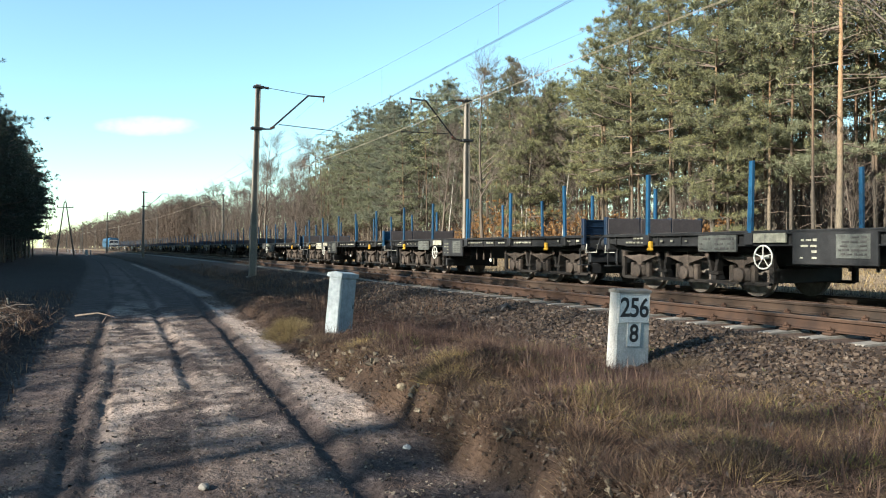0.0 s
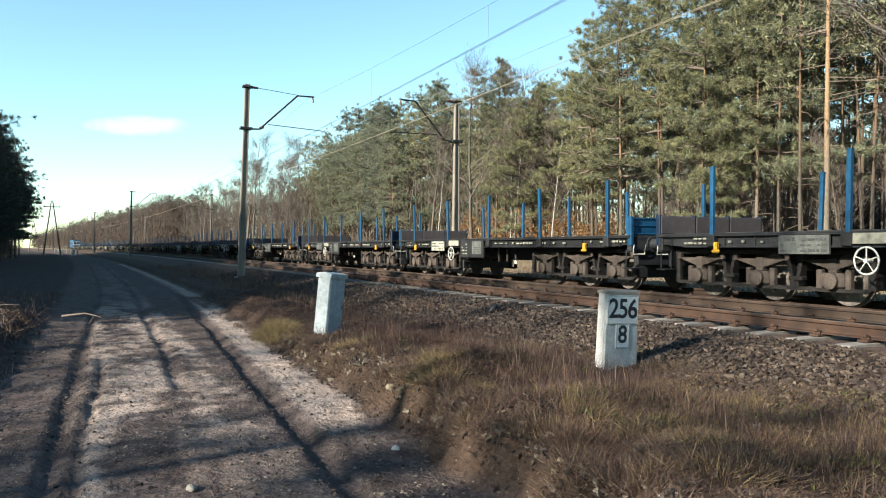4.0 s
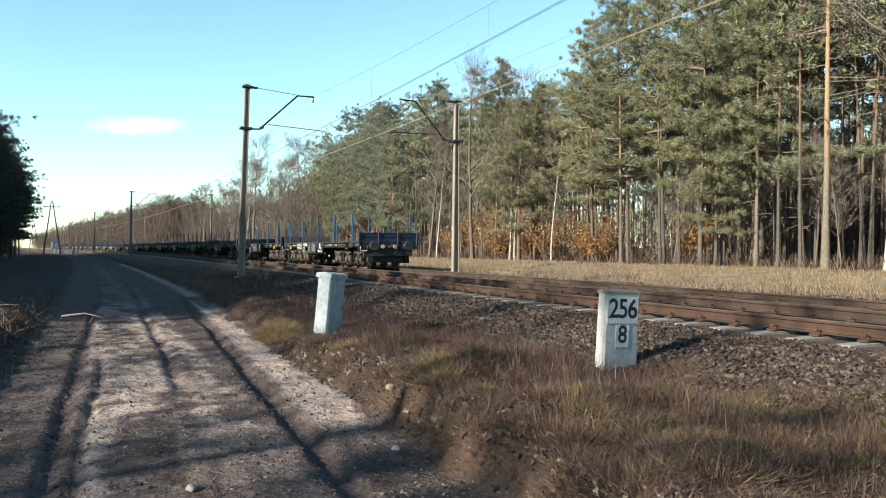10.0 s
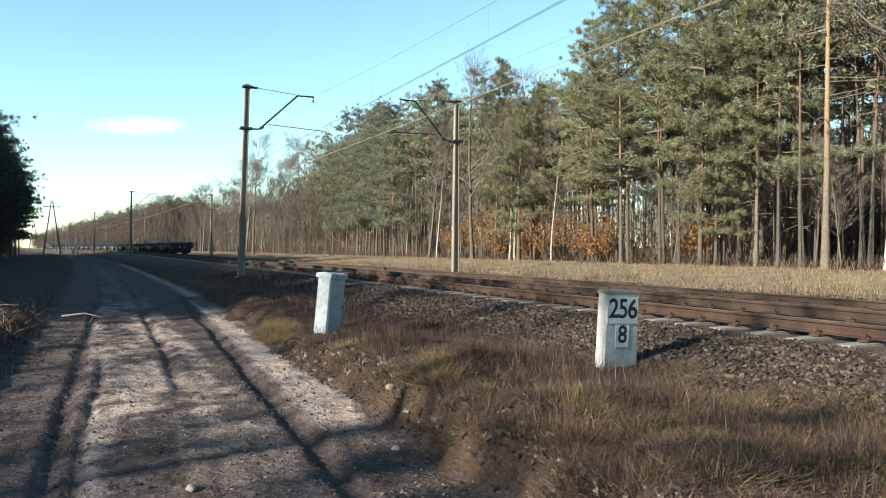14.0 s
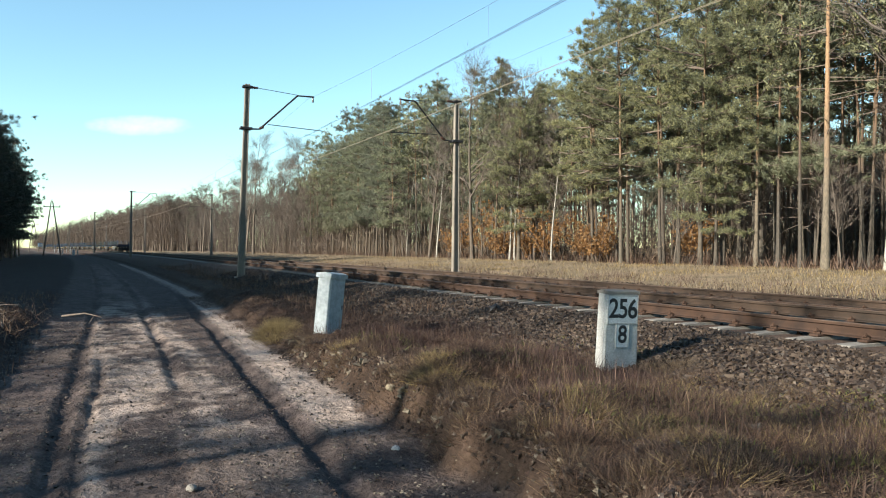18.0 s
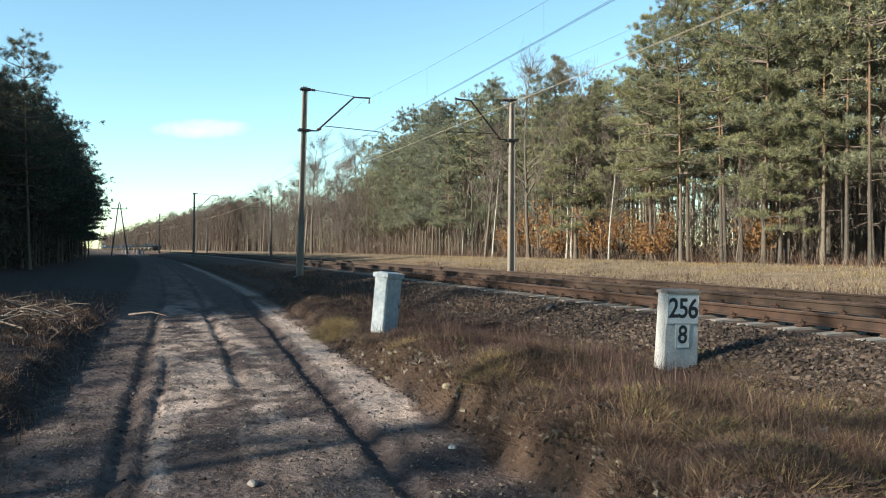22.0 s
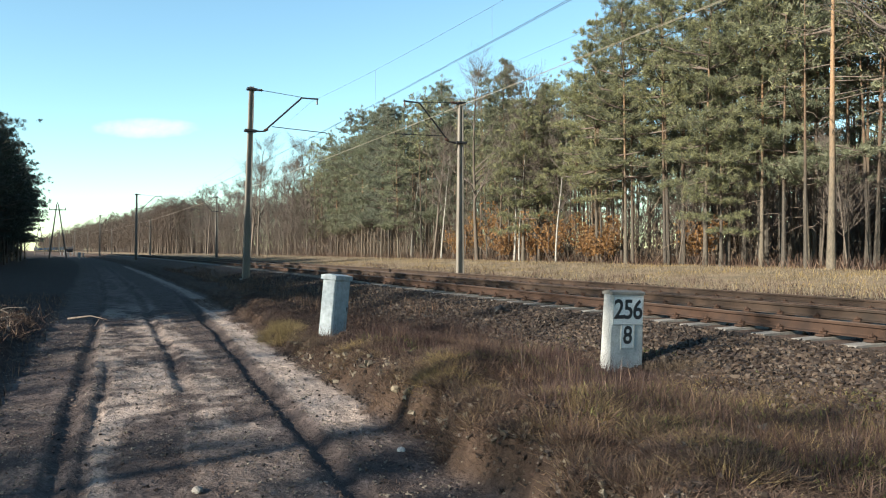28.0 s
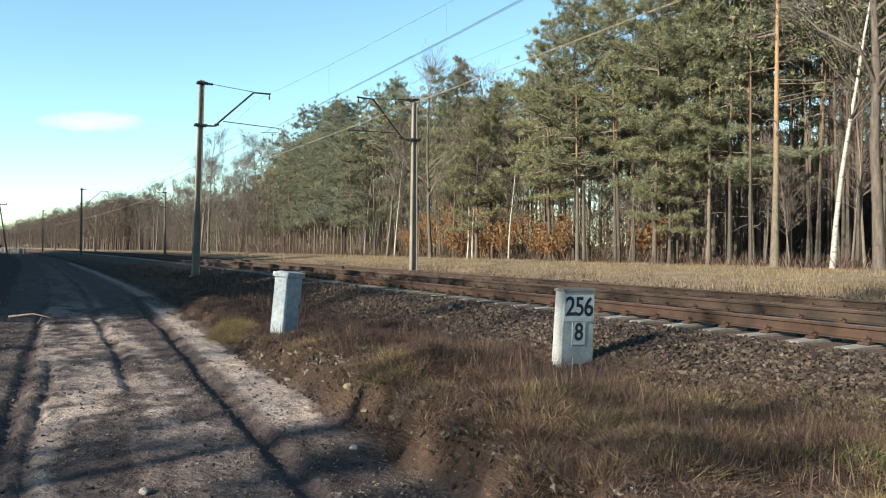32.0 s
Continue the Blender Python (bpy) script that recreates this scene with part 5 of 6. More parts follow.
while y < 128:
    no = rnd.choice((0, 1, 1, 3, 3, 2, 4) if y < 52 else (4, 4, 4, 4, 4))
    tall = 18.0 + 1.5 * rnd.random() - 5.2 * smooth(35, 40, y) + 3.2 * smooth(64, 74, y) - 4.2 * smooth(78, 112, y)
    set_tree(PINE_KINDS, no, 30 + rnd.uniform(-1, 3.0), y, tall, NATURAL[no])
    y += rnd.uniform(2.0, 3.4)
DEEP = []
for row, w0 in enumerate((35, 38.5, 42.5, 47, 52, 58, 64, 71)):
    y = -10.0 + row
    while y < 150 + 8 * row:
        low = 2.0 * smooth(36, 42, y) * (1 - smooth(64, 72, y)) + 2.5 * smooth(95, 125, y) + 3.0 * (1 - smooth(16, 26, y)) + 1.5 * math.exp(-((y - 56) / 6.0) ** 2) + 1.6 * smooth(52, 66, y)
        if y > 22 or rnd.random() < 0.4:
            DEEP.append((w0 + rnd.uniform(-2.0, 2.0), y, 16.0 + rnd.uniform(-1.5, 1.5) - low))
        y += rnd.uniform(1.9, 3.6)
for y in axis([(24, 0.45), (62, 0.9), (105, 1)]):
    low = 15.5 if y < 36 else (12.0 if y < 66 else 15.0)
    DEEP.append((rnd.uniform(27.5, 37.0), y + rnd.uniform(-0.6, 0.6), low + rnd.uniform(-1.0, 1.0)))
thick = random.Random(41)
for y in axis([(6, 0.32), (27, 1)]):
    DEEP.append((thick.uniform(31.0, 38.0), y + thick.uniform(-0.5, 0.5), 15.0 + thick.uniform(-1.5, 1.5)))
# leafless trees among and before the pines
for y in axis([(6, 1.9), (44, 3.4), (130, 1)]):
    no = rnd.choice((0, 0, 1, 2, 2, 2))
    w = 27 + rnd.uniform(-1.0, 9.0)
    set_tree(BARE_KINDS, no, w, y + rnd.uniform(-0.8, 0.8), parts=BARE_PARTS, name="bare_tree", category="tree", h=rnd.uniform(0.62, 0.95), natural=1.0)
for y in axis([(104, 2.5), (240, 1)]):
    for w in (24.5, 28.0, 32.0, 37.0):
        no = rnd.choice((0, 0, 3, 3, 2, 2, 0, 3))
        set_tree(BARE_KINDS, no, w + rnd.uniform(-2, 2) - 4 * smooth(140, 230, y), y + rnd.uniform(-1.5, 1.5), parts=BARE_PARTS, name="bare_tree", category="tree", h=rnd.uniform(0.84, 1.06) * (1 - 0.24 * smooth(125, 190, y)), natural=1.0)
for y in axis([(47, 5.5), (80, 1)]):
    set_tree(BARE_KINDS, rnd.choice((0, 3, 0)), rnd.uniform(25.8, 28.5), y + rnd.uniform(-1, 1), parts=BARE_PARTS, name="bare_tree", category="tree", h=rnd.uniform(0.68, 0.9), natural=1.0)
for w, y, h in ((26.5, 186, 12.0), (25.0, 197, 13.0), (27.5, 204, 12.5), (26.0, 214, 12.0)):
    set_tree(PINE_KINDS, 4, w, y, h, 16.5)
set_tree(BARE_KINDS, 3, 25.4, 17.2, 1.15, 1.0, parts=BARE_PARTS, name="bare_tree", category="tree")
set_tree(BARE_KINDS, 1, 26.2, 19.6, 1.35, 1.0, lean=2.5, parts=BARE_PARTS, name="bare_tree", category="tree")
for w, y, k, tilt in ((26.2, 47.6, 0.95, 5.0), (25.9, 46.4, 0.85, -4.0), (26.5, 60.5, 0.9, 6.0), (26.0, 42.0, 0.8, -3.0)):
    set_tree(BARE_KINDS, 1, w, y, k, 1.0, lean=tilt, parts=BARE_PARTS, name="bare_tree", category="tree")
# the dark stand beyond the road; its shade is put into the crown colour
SHADE = []
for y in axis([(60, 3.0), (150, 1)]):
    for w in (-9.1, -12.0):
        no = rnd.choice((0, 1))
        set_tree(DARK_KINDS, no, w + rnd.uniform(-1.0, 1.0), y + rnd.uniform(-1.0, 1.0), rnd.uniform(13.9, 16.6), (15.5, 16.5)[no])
for y in axis([(52, 2.6), (170, 1)]):
    for w in (-14.0, -18.0, -24.0):
        SHADE.append((w + rnd.uniform(-1.2, 1.2), y + rnd.uniform(-1.0, 1.0), rnd.uniform(13.0, 16.0)))
for w in (-18.5, -20.5, -22.5, -25.0, -28.0):
    for y in axis([(21.5 + 0.231 * (w - 1), 1.5), (56, 1)]):
        SHADE.append((w + rnd.uniform(-0.9, 0.9), y + rnd.uniform(-0.8, 0.8), rnd.uniform(13.2, 15.4)))
# loose high-crowned pines on the sunny side; their crowns shade the road, the bank and the ballast in strips
DAPPLE = []
for w, y, reach in ((-2.2, 3.2, 27), (-1.2, 4.2, 28), (-0.6, 5.2, 29), (-2.6, 5.6, 24), (-3.8, 6.0, 26), (0.4, 3.0, 28), (7.4, 1.2, 32), (-4.5, 8.5, 25), (-4.5, 12.0, 26),
                    (7.0, 17.5, 27), (7.0, 19.3, 28), (7.6, 21.5, 28), (8.4, 24.0, 29), (8.6, 27.0, 29)):
    DAPPLE.append((w - 0.974 * reach, y - 0.225 * reach, 0.466 * reach / 0.86))
for w, y, reach in ((-1.5, 7.6, 22), (-0.5, 9.0, 27), (1.2, 10.6, 24), (0.2, 12.6, 28), (1.5, 14.6, 26), (0.0, 16.6, 25), (2.0, 18.6, 27), (6.8, 6.5, 29)):
    set_tree(BARE_KINDS, rnd.choice((0, 3)), w - 0.974 * reach, y - 0.225 * reach, parts=BARE_PARTS, name="bare_tree", category="tree", h=0.466 * reach / 11.0, natural=1.0)
for y in axis([(66, 2.6), (190, 1)]):
    SHADE.append((-18.5 + rnd.uniform(-2, 2), y, rnd.uniform(18, 20)))
for y in axis([(40, 2.6), (190, 1)]):
    for w in (-31, -39):
        SHADE.append((w + rnd.uniform(-2, 2), y + rnd.uniform(-1.3, 1.3), rnd.uniform(13.0, 15.0)))


def stand(name, places, kinds, label):
    """The inner trees of a stand, joined: stems, branches and crowns."""
    t = thing(name, label, "forest", kind="stuff")
    got = {}
    r = random.Random(len(places))
    for w, y, h in places:
        no = r.choice((0, 1))
        m = Matrix.Translation(at(w, y, ground_z(w, y) - 0.05)) @ pose(0, 0, 0, r.uniform(-1.5, 1.5), r.uniform(-1.5, 1.5), r.uniform(0, 360)) @ Matrix.Scale(h / (17.5, 18.5)[no], 4)
        mm = np.array(m)
        for nm, me in zip(PINE_PARTS, kinds[no][0]):
            if (no, nm) not in got:
                co = np.empty(len(me.vertices) * 3, dtype=np.float64)
                me.vertices.foreach_get("co", co)
                got[no, nm] = (co.reshape(-1, 3), [tuple(p.vertices) for p in me.polygons], me.materials[0])
            co, _, mat_ = got[no, nm]
            got.setdefault(nm, []).append((no, co @ mm[:3, :3].T + mm[:3, 3]))
    for nm in PINE_PARTS:
        if nm == "crown":
            for no in (0, 1):
                tris = [c.reshape(-1, 3, 3) for k, c in got[nm] if k == no]
                if tris:
                    tagged(part("crown", soup("crown", np.concatenate(tris), got[no, nm][2]), None, t), kind="stuff")
        else:
            vs, fs, o = [], [], 0
            for no, c in got[nm]:
                vs.append(c)
                fs += [tuple(i + o for i in f) for f in got[no, nm][1]]
                o += len(c)
            me = bpy.data.meshes.new(nm)
            me.from_pydata(np.concatenate(vs).tolist(), [], fs)
            me.materials.append(PINE_BARK if nm == "trunk" else TWIG)
            tagged(part(nm, me, None, t), kind="stuff")


stand("pine_forest", DEEP, BACK_KINDS, "deep stand of tall pines behind the forest edge")
stand("pine_forest", DAPPLE, HIGH_KINDS, "loose pines whose shade dapples the sandy road")
stand("pine_forest", SHADE, SHADE_KINDS, "pine stand beside the sandy road, shade put into its colour")


def leafy_shrub(w, y, h, seed):
    rg, r = np.random.default_rng(seed), random.Random(seed)
    t = thing("beech_shrub", "young beech holding its rusty orange leaves", "shrub", "shrubs at the forest edge", Matrix.Translation(at(w, y, ground_z(w, y))))
    s, tips, dirs = Shape(), [], []
    for _ in range(14):
        a, ln = r.uniform(0, 6.28), h * r.uniform(0.5, 1.0)
        d = Vector((math.cos(a) * 0.5, math.sin(a) * 0.5, 1)).normalized()
        s.tube([(0, 0, 0), d * ln * 0.5, d * ln + Vector((math.cos(a), math.sin(a), 0)) * 0.3], [0.03, 0.02, 0.006], 4, False)
        for _ in range(26):
            tips.append(tuple(d * ln * r.uniform(0.3, 1.0) + Vector((r.uniform(-0.5, 0.5), r.uniform(-0.5, 0.5), r.uniform(-0.2, 0.2)))))
            dirs.append((0, 0, -0.2))
    part("stem", s, TWIG, t)
    part("foliage", soup("leaves", tufts(tips, dirs, 5, 0.13, 0.05, rg, 1.0, 0.0), DRY_LEAVES), None, t, "rusty orange dry leaves")


for i, (w, y, h) in enumerate(((27.0, 50.0, 3.6), (27.6, 47.0, 3.2), (26.8, 44.0, 3.8), (28.0, 41.5, 3.4), (27.2, 38.8, 3.0), (29.5, 53.5, 5.5), (29.0, 57, 5.0), (28.5, 61.0, 3.0), (30, 34.0, 3.0), (29.5, 42.5, 4.5))):
    leafy_shrub(w, y, h, 300 + i)


def far_wood():
    """Bare woodland beyond the bend, one mass of stems and twigs."""
    rg, tips, dirs, stems = np.random.default_rng(9), [], [], Shape()
    r = random.Random(9)
    for i in range(1700):
        y = r.uniform(190, 520) if i < 900 else r.uniform(480, 1150)
        w = r.uniform(20, 32) + 0.10 * (min(520, y) - 190) * r.random()
        h = r.uniform(10.8, 13.8) + 3 * smooth(240, 330, y) * r.random() + 2.5 * smooth(420, 560, y)
        p = at(w, y, 0)
        stems.tube([p, p + Vector((r.uniform(-0.5, 0.5), 0, h * 0.8))], [0.16, 0.04], 3, False)
        for _ in range(24):
            k = r.uniform(0.15, 1.0)
            sp = h * 0.26 * math.sin(math.pi * (0.15 + 0.8 * k)) + 0.3
            tips.append((p.x + r.gauss(0, sp * 0.6), p.y + r.gauss(0, sp * 0.6), h * k))
            dirs.append((0, 0, 0.6))
    t = thing("far_woodland", "reddish-brown leafless woodland beyond the bend of the line", "woodland", kind="stuff")
    part("stems", stems, TWIG, t)
    part("twigs", soup("twigs", tufts(tips, dirs, 12, 1.1, 0.036, rg, 1.0, 0.35), FAR_WOOD), None, t)


far_wood()


def thicket(name, n, area, height, size, material, label, seed, thin=0.014):
    """Tangled brushwood filling the depth of the forest."""
    rg = np.random.default_rng(seed)
    w, y = scatter(n, *area, rg)
    z = height * rg.uniform(0, 1, n) ** 1.4
    c = np.stack([w - np.array([bend(b) for b in y]), y, z], 1)
    me = soup(name, tufts(c, np.tile((0, 0, 0.7), (n, 1)), 1, size, size * thin, rg, 0.75, 0.45), material)
    return tagged(new(name, me), label, "brushwood", kind="stuff")


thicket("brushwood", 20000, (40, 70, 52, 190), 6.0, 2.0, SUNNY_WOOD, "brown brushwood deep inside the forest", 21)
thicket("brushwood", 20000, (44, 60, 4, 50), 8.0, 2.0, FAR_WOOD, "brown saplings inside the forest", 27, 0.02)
# added dark mass: stands in for the deep shade between the trunks
thicket("brushwood", 50000, (60, 90, -40, 78), 11.0, 1.9, NEEDLES_SHADED, "evergreen mass added for the deep shade inside the forest", 26, 0.05)
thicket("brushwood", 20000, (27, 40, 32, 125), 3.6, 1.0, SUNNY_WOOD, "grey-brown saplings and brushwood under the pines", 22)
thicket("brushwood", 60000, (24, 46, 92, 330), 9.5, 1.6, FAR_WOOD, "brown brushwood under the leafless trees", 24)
# added to darken the stand's foot, shade put into the colour
thicket("brushwood", 9000, (-13, -9.2, 56, 155), 3.2, 0.8, NEEDLES_SHADED, "low evergreens added as dark shade at the foot of the stand", 28, 0.07)
thicket("brushwood", 34000, (-44, -8.2, 54, 170), 5.0, 1.4, FAR_WOOD, "dark undergrowth at the foot of the shaded stand", 25)
thicket("brushwood", 52000, (-60, -15, 52, 230), 9.0, 2.2, FAR_WOOD, "dark brushwood inside the shaded stand", 23)


# ---- grass ----
def blades(name, n, area, height, width, material, label, rng, fade=1.0, clump=1.6, cut=0.0, lean=0.45, keep=None):
    """Withered blades as thin bent triangles, thicker in some spots than in others."""
    w, y = scatter(n, *area, rng, fade)
    dens = np.array([noise.noise((a * clump, b * clump, 11.0)) for a, b in zip(w, y)])
    ok = dens + rng.normal(0, 0.25, n) > cut
    if keep is not None:
        ok &= np.array([keep(a, b) for a, b in zip(w, y)])
    w, y, dens = w[ok], y[ok], dens[ok]
    n = len(w)
    z = np.array([ground_z(a, b) for a, b in zip(w, y)]) - 0.01
    base = np.stack([w - np.array([bend(b) for b in y]), y, z], 1)
    h = height * rng.uniform(0.35, 1.2, n) * (1 + 0.5 * dens)
    a = rng.uniform(0, 6.28, n)
    tip = base + np.stack([np.cos(a) * h * lean * rng.uniform(0, 1.6, n), np.sin(a) * h * lean * rng.uniform(0, 1.6, n), h], 1)
    b_ = rng.uniform(0, 6.28, n)
    side = np.stack([np.cos(b_), np.sin(b_), 0 * b_], 1) * (width * rng.uniform(0.6, 1.5, n))[:, None]
    me = soup(name, np.stack([base - side, base + side, tip], 1), material)
    return tagged(new(name, me), label, "grass", kind="stuff")


blades("dry_grass", 230000, (2.45, 5.9, 1.0, 26), 0.052, 0.0032, BROWN_GRASS, "brown withered grass matted on the bank", rng, 1.9, 1.3, -0.4, 1.9)
blades("dry_grass", 34000, (2.6, 6.3, 0.8, 14), 0.060, 0.0034, STRAW, "straw-coloured dry tufts on the bank", rng, 1.6, 1.6, 0.30, 1.7)
blades("dry_grass", 14000, (2.25, 6.0, -12, 1.4), 0.065, 0.0055, BROWN_GRASS, "brown withered grass farther along the bank", rng, 1.0, 1.3, -0.4, 1.6)
blades("dry_grass", 42000, (3.0, 6.1, 1.5, 6.8), 0.062, 0.003, YELLOW_STRAW, "yellowed matted grass on the sunny part of the bank", rng, 1.3, 1.1, 0.12, 1.9)
blades("weed_stalks", 30000, (2.8, 6.0, 3.0, 18), 0.20, 0.0022, RUSSET_SHADED, "russet haze of thin dead weeds on the bank", rng, 1.5, 0.8, 0.12, 0.55)
blades("tall_stalks", 5000, (2.9, 5.6, 2.0, 22), 0.24, 0.004, BROWN_GRASS, "thin dark upright weed stalks", rng, 1.5, 0.9, 0.15, 0.25)
blades("dry_grass", 26000, (3.0, 6.2, 1.5, 10), 0.06, 0.006, GREEN_GRASS, "low green moss and grass on the bank", rng, 1.3, 0.8, 0.05, 0.9)
blades("dry_grass", 12000, (-6.0, -1.0, 4, 30), 0.13, 0.006, BROWN_GRASS, "dry grass beside the forest road", rng, 1.5, 1.0, -0.1)
blades("dry_grass", 46000, (-1.2, 2.3, 3.0, 22), 0.030, 0.0045, BROWN_GRASS, "sparse dead grass between the ruts", rng, 1.7, 1.3, 0.10, 2.0, keep=lambda w, y: soil(w, y)[1] < 0.55 and soil(w, y)[0] < 0.3)
blades("verge_grass", 120000, (15.8, 26.5, 4, 130), 0.10, 0.0085, PALE_STRAW, "pale dry grass along the forest edge", rng, 1.6, 0.45, -0.12)
blades("verge_grass", 30000, (16.5, 26.5, 6, 70), 0.13, 0.009, YELLOW_STRAW, "yellow patches of dry grass on the verge", rng, 1.5, 0.35, 0.10)
blades("verge_grass", 6000, (15.8, 18.5, 6, 60), 0.26, 0.008, RUSSET_SHADED, "dark dead weeds along the far ballast", rng, 1.5, 0.6, 0.05)
blades("verge_grass", 20000, (15.8, 26.5, 8, 80), 0.17, 0.007, STRAW, "tawny clumps of tall dry grass on the verge", rng, 1.4, 0.6, 0.28)
blades("forest_undergrowth", 14000, (25.5, 34, 8, 120), 0.6, 0.02, BROWN_GRASS, "brown undergrowth at the forest edge", rng, 1.4, 0.5, -0.1)
blades("dry_grass", 9000, (4.0, 6.6, 14, 60), 0.22, 0.008, BROWN_GRASS, "brown grass beside the mast", rng, 1.2, 0.8, -0.1)
def tussocks(name, n, area, material, label, rng, spread=(0.05, 0.16), blade=(0.04, 0.15), keep=None):
    """Dense clumps of dead grass, each a fan of blades."""
    w, y = scatter(n, *area, rng, 1.4)
    tips, dirs = [], []
    for a, b in zip(w, y):
        if keep is not None and not keep(a, b):
            continue
        size = rng.uniform(*spread)
        for _ in range(int(250 * size / 0.1)):
            dx, dy = rng.normal(0, size), rng.normal(0, size)
            tips.append((a - bend(b) + dx, b + dy, ground_z(a + dx, b + dy) - 0.01))
            dirs.append((dx / size * 0.6, dy / size * 0.6, 0.55))
    tips, dirs = np.array(tips), np.array(dirs)
    m_ = len(tips)
    d = dirs + rng.normal(0, 0.34, (m_, 3))
    d[:, 2] = np.abs(d[:, 2])
    d /= np.linalg.norm(d, axis=1, keepdims=True)
    side = np.cross(d, rng.normal(0, 1, (m_, 3)))
    side /= np.linalg.norm(side, axis=1, keepdims=True)
    tri = np.stack([tips - side * 0.0023, tips + side * 0.0023, tips + d * rng.uniform(*blade, (m_, 1))], 1)
    return tagged(new(name, soup(name, tri, material)), label, "grass", kind="stuff")


tussocks("grass_tussocks", 140, (2.35, 5.3, 3.2, 17), BROWN_GRASS, "dark brown tussocks on the bank", rng)
ON_LIP = lambda w, y: 2.50 < bank_edge(w, y) < 2.95
tussocks("grass_tussocks", 300, (2.2, 3.5, 3.2, 13), BROWN_GRASS, "dark tussocks hanging over the broken edge of the bank", rng, (0.04, 0.10), (0.05, 0.14), ON_LIP)
tussocks("grass_tussocks", 150, (2.2, 3.5, 3.2, 13), STRAW, "straw-coloured tufts on the broken edge of the bank", rng, (0.03, 0.07), (0.06, 0.15), ON_LIP)
tussocks("grass_tussocks", 60, (2.7, 5.8, 3.0, 13), STRAW, "straw-coloured tussocks on the bank", rng)
tussocks("grass_tussocks", 60, (2.6, 5.2, 3.6, 12), BROWN_GRASS, "big dark tussocks of withered grass on the bank", rng, (0.10, 0.20), (0.06, 0.17))
# real weeds, but their dark tone also stands for a band of shade
tussocks("weed_clumps", 110, (3.1, 5.3, 5.6, 12), RUSSET_SHADED, "russet clumps of dead weeds, darkened for the shade on the bank", rng, (0.06, 0.16), (0.08, 0.22), lambda w, y: noise.noise((w * 0.9, y * 0.7, 5.0)) > -0.15)
tussocks("moss_patches", 26, (3.0, 5.6, 3.2, 8), GREEN_GRASS, "dull green moss and low grass on the bank", rng, (0.07, 0.16), (0.02, 0.06))
tussocks("grass_tussocks", 14, (2.6, 5.4, 3.2, 9), YELLOW_STRAW, "big sunlit yellow tussocks on the bank", rng, (0.06, 0.13), (0.08, 0.20))
tussocks("grass_tussocks", 12, (2.6, 3.1, 5.6, 10.2), YELLOW_STRAW, "straw tussocks hanging over the sandy strip", rng, (0.06, 0.12), (0.06, 0.17))
tussocks("grass_tussocks", 70, (-5.0, -1.3, 6.0, 17), BROWN_GRASS, "brown turf tussocks beside the road", rng, (0.06, 0.15), (0.06, 0.18))
tussocks("grass_tussocks", 16, (2.62, 3.0, 12.6, 14.2), YELLOW_STRAW, "sunlit straw tussocks at the edge of the bank", rng, (0.06, 0.14), (0.10, 0.26))
tussocks("grass_tussocks", 12, (5.45, 6.0, 6.7, 7.35), STRAW, "straw grass round the foot of the post", rng)


def litter(name, n, area, size, material, label, rng, fade=1.5):
    """Fallen leaves and bits of bark lying flat."""
    w, y = scatter(n, *area, rng, fade)
    z = np.array([ground_z(a, b) for a, b in zip(w, y)]) + 0.012
    c = np.stack([w - np.array([bend(b) for b in y]), y, z], 1)
    tri = c[:, None, :] + rng.normal(0, 1, (n, 3, 3)) * np.array([size, size, size * 0.4])
    return tagged(new(name, soup(name, tri, material)), label, "leaf litter", kind="stuff")


litter("leaf_litter", 20000, (-6, 6.3, 2.0, 26), 0.012, BROWN_GRASS, "brown leaf litter on the road and bank", rng, 1.9)
litter("leaf_litter", 9000, (2.5, 6.3, 2.0, 20), 0.018, STRAW, "pale dry leaves on the bank", rng, 1.7)
def brush_pile(w, y, seed):
    """A heap of cut branches and dead weeds."""
    rg, r = np.random.default_rng(seed), random.Random(seed)
    t = thing("brush_pile", "heap of cut dead branches and straw beside the road", "brush pile", m=Matrix.Translation(at(w, y, ground_z(w, y))))
    for _ in range(34):
        a, ln = r.uniform(0, 6.28), r.uniform(0.3, 1.1)
        p = Vector((r.gauss(0, 0.55), r.gauss(0, 1.0), r.uniform(0.0, 0.30)))
        d = Vector((math.cos(a), math.sin(a), r.uniform(-0.1, 0.35)))
        part("branch", Shape().tube([p - d * ln * 0.5, p + d * ln * 0.1 + Vector((0, 0, 0.05)), p + d * ln * 0.5], [0.018, 0.012, 0.004], 5, False), TWIG if r.random() < 0.85 else BIRCH, t)
    tips = np.stack([rg.normal(0, 0.5, 360), rg.normal(0, 0.9, 360), rg.uniform(0, 0.18, 360)], 1)
    tagged(part("straw", soup("straw", tufts(tips, np.tile((0, 0, 0.4), (360, 1)), 3, 0.22, 0.006, rg, 0.8, 0.3), BROWN_GRASS), None, t), kind="stuff")


brush_pile(-2.0, 13.2, 31)
brush_pile(-2.6, 15.4, 32)
CLODS = foliage("earth_clods", [(0.048, 0.0392, 0.0328), (0.0928, 0.0768, 0.064), (0.168, 0.1408, 0.1168)], 0.0)
stones("earth_clods", 10000, (-1.6, 2.6, 3.0, 22), 0.013, rng, 1.8, "crumbs of sandy soil along the ruts", CLODS, 0.55, keep=lambda w, y: noise.noise((w * 1.5, y * 0.8, 31.0)) > -0.05 and soil(w, y)[0] < 0.25)
stones("earth_clods", 260, (2.45, 3.0, 3.4, 12), 0.034, rng, 1.4, "broken lumps of turf along the bank", BALLAST, 0.75)
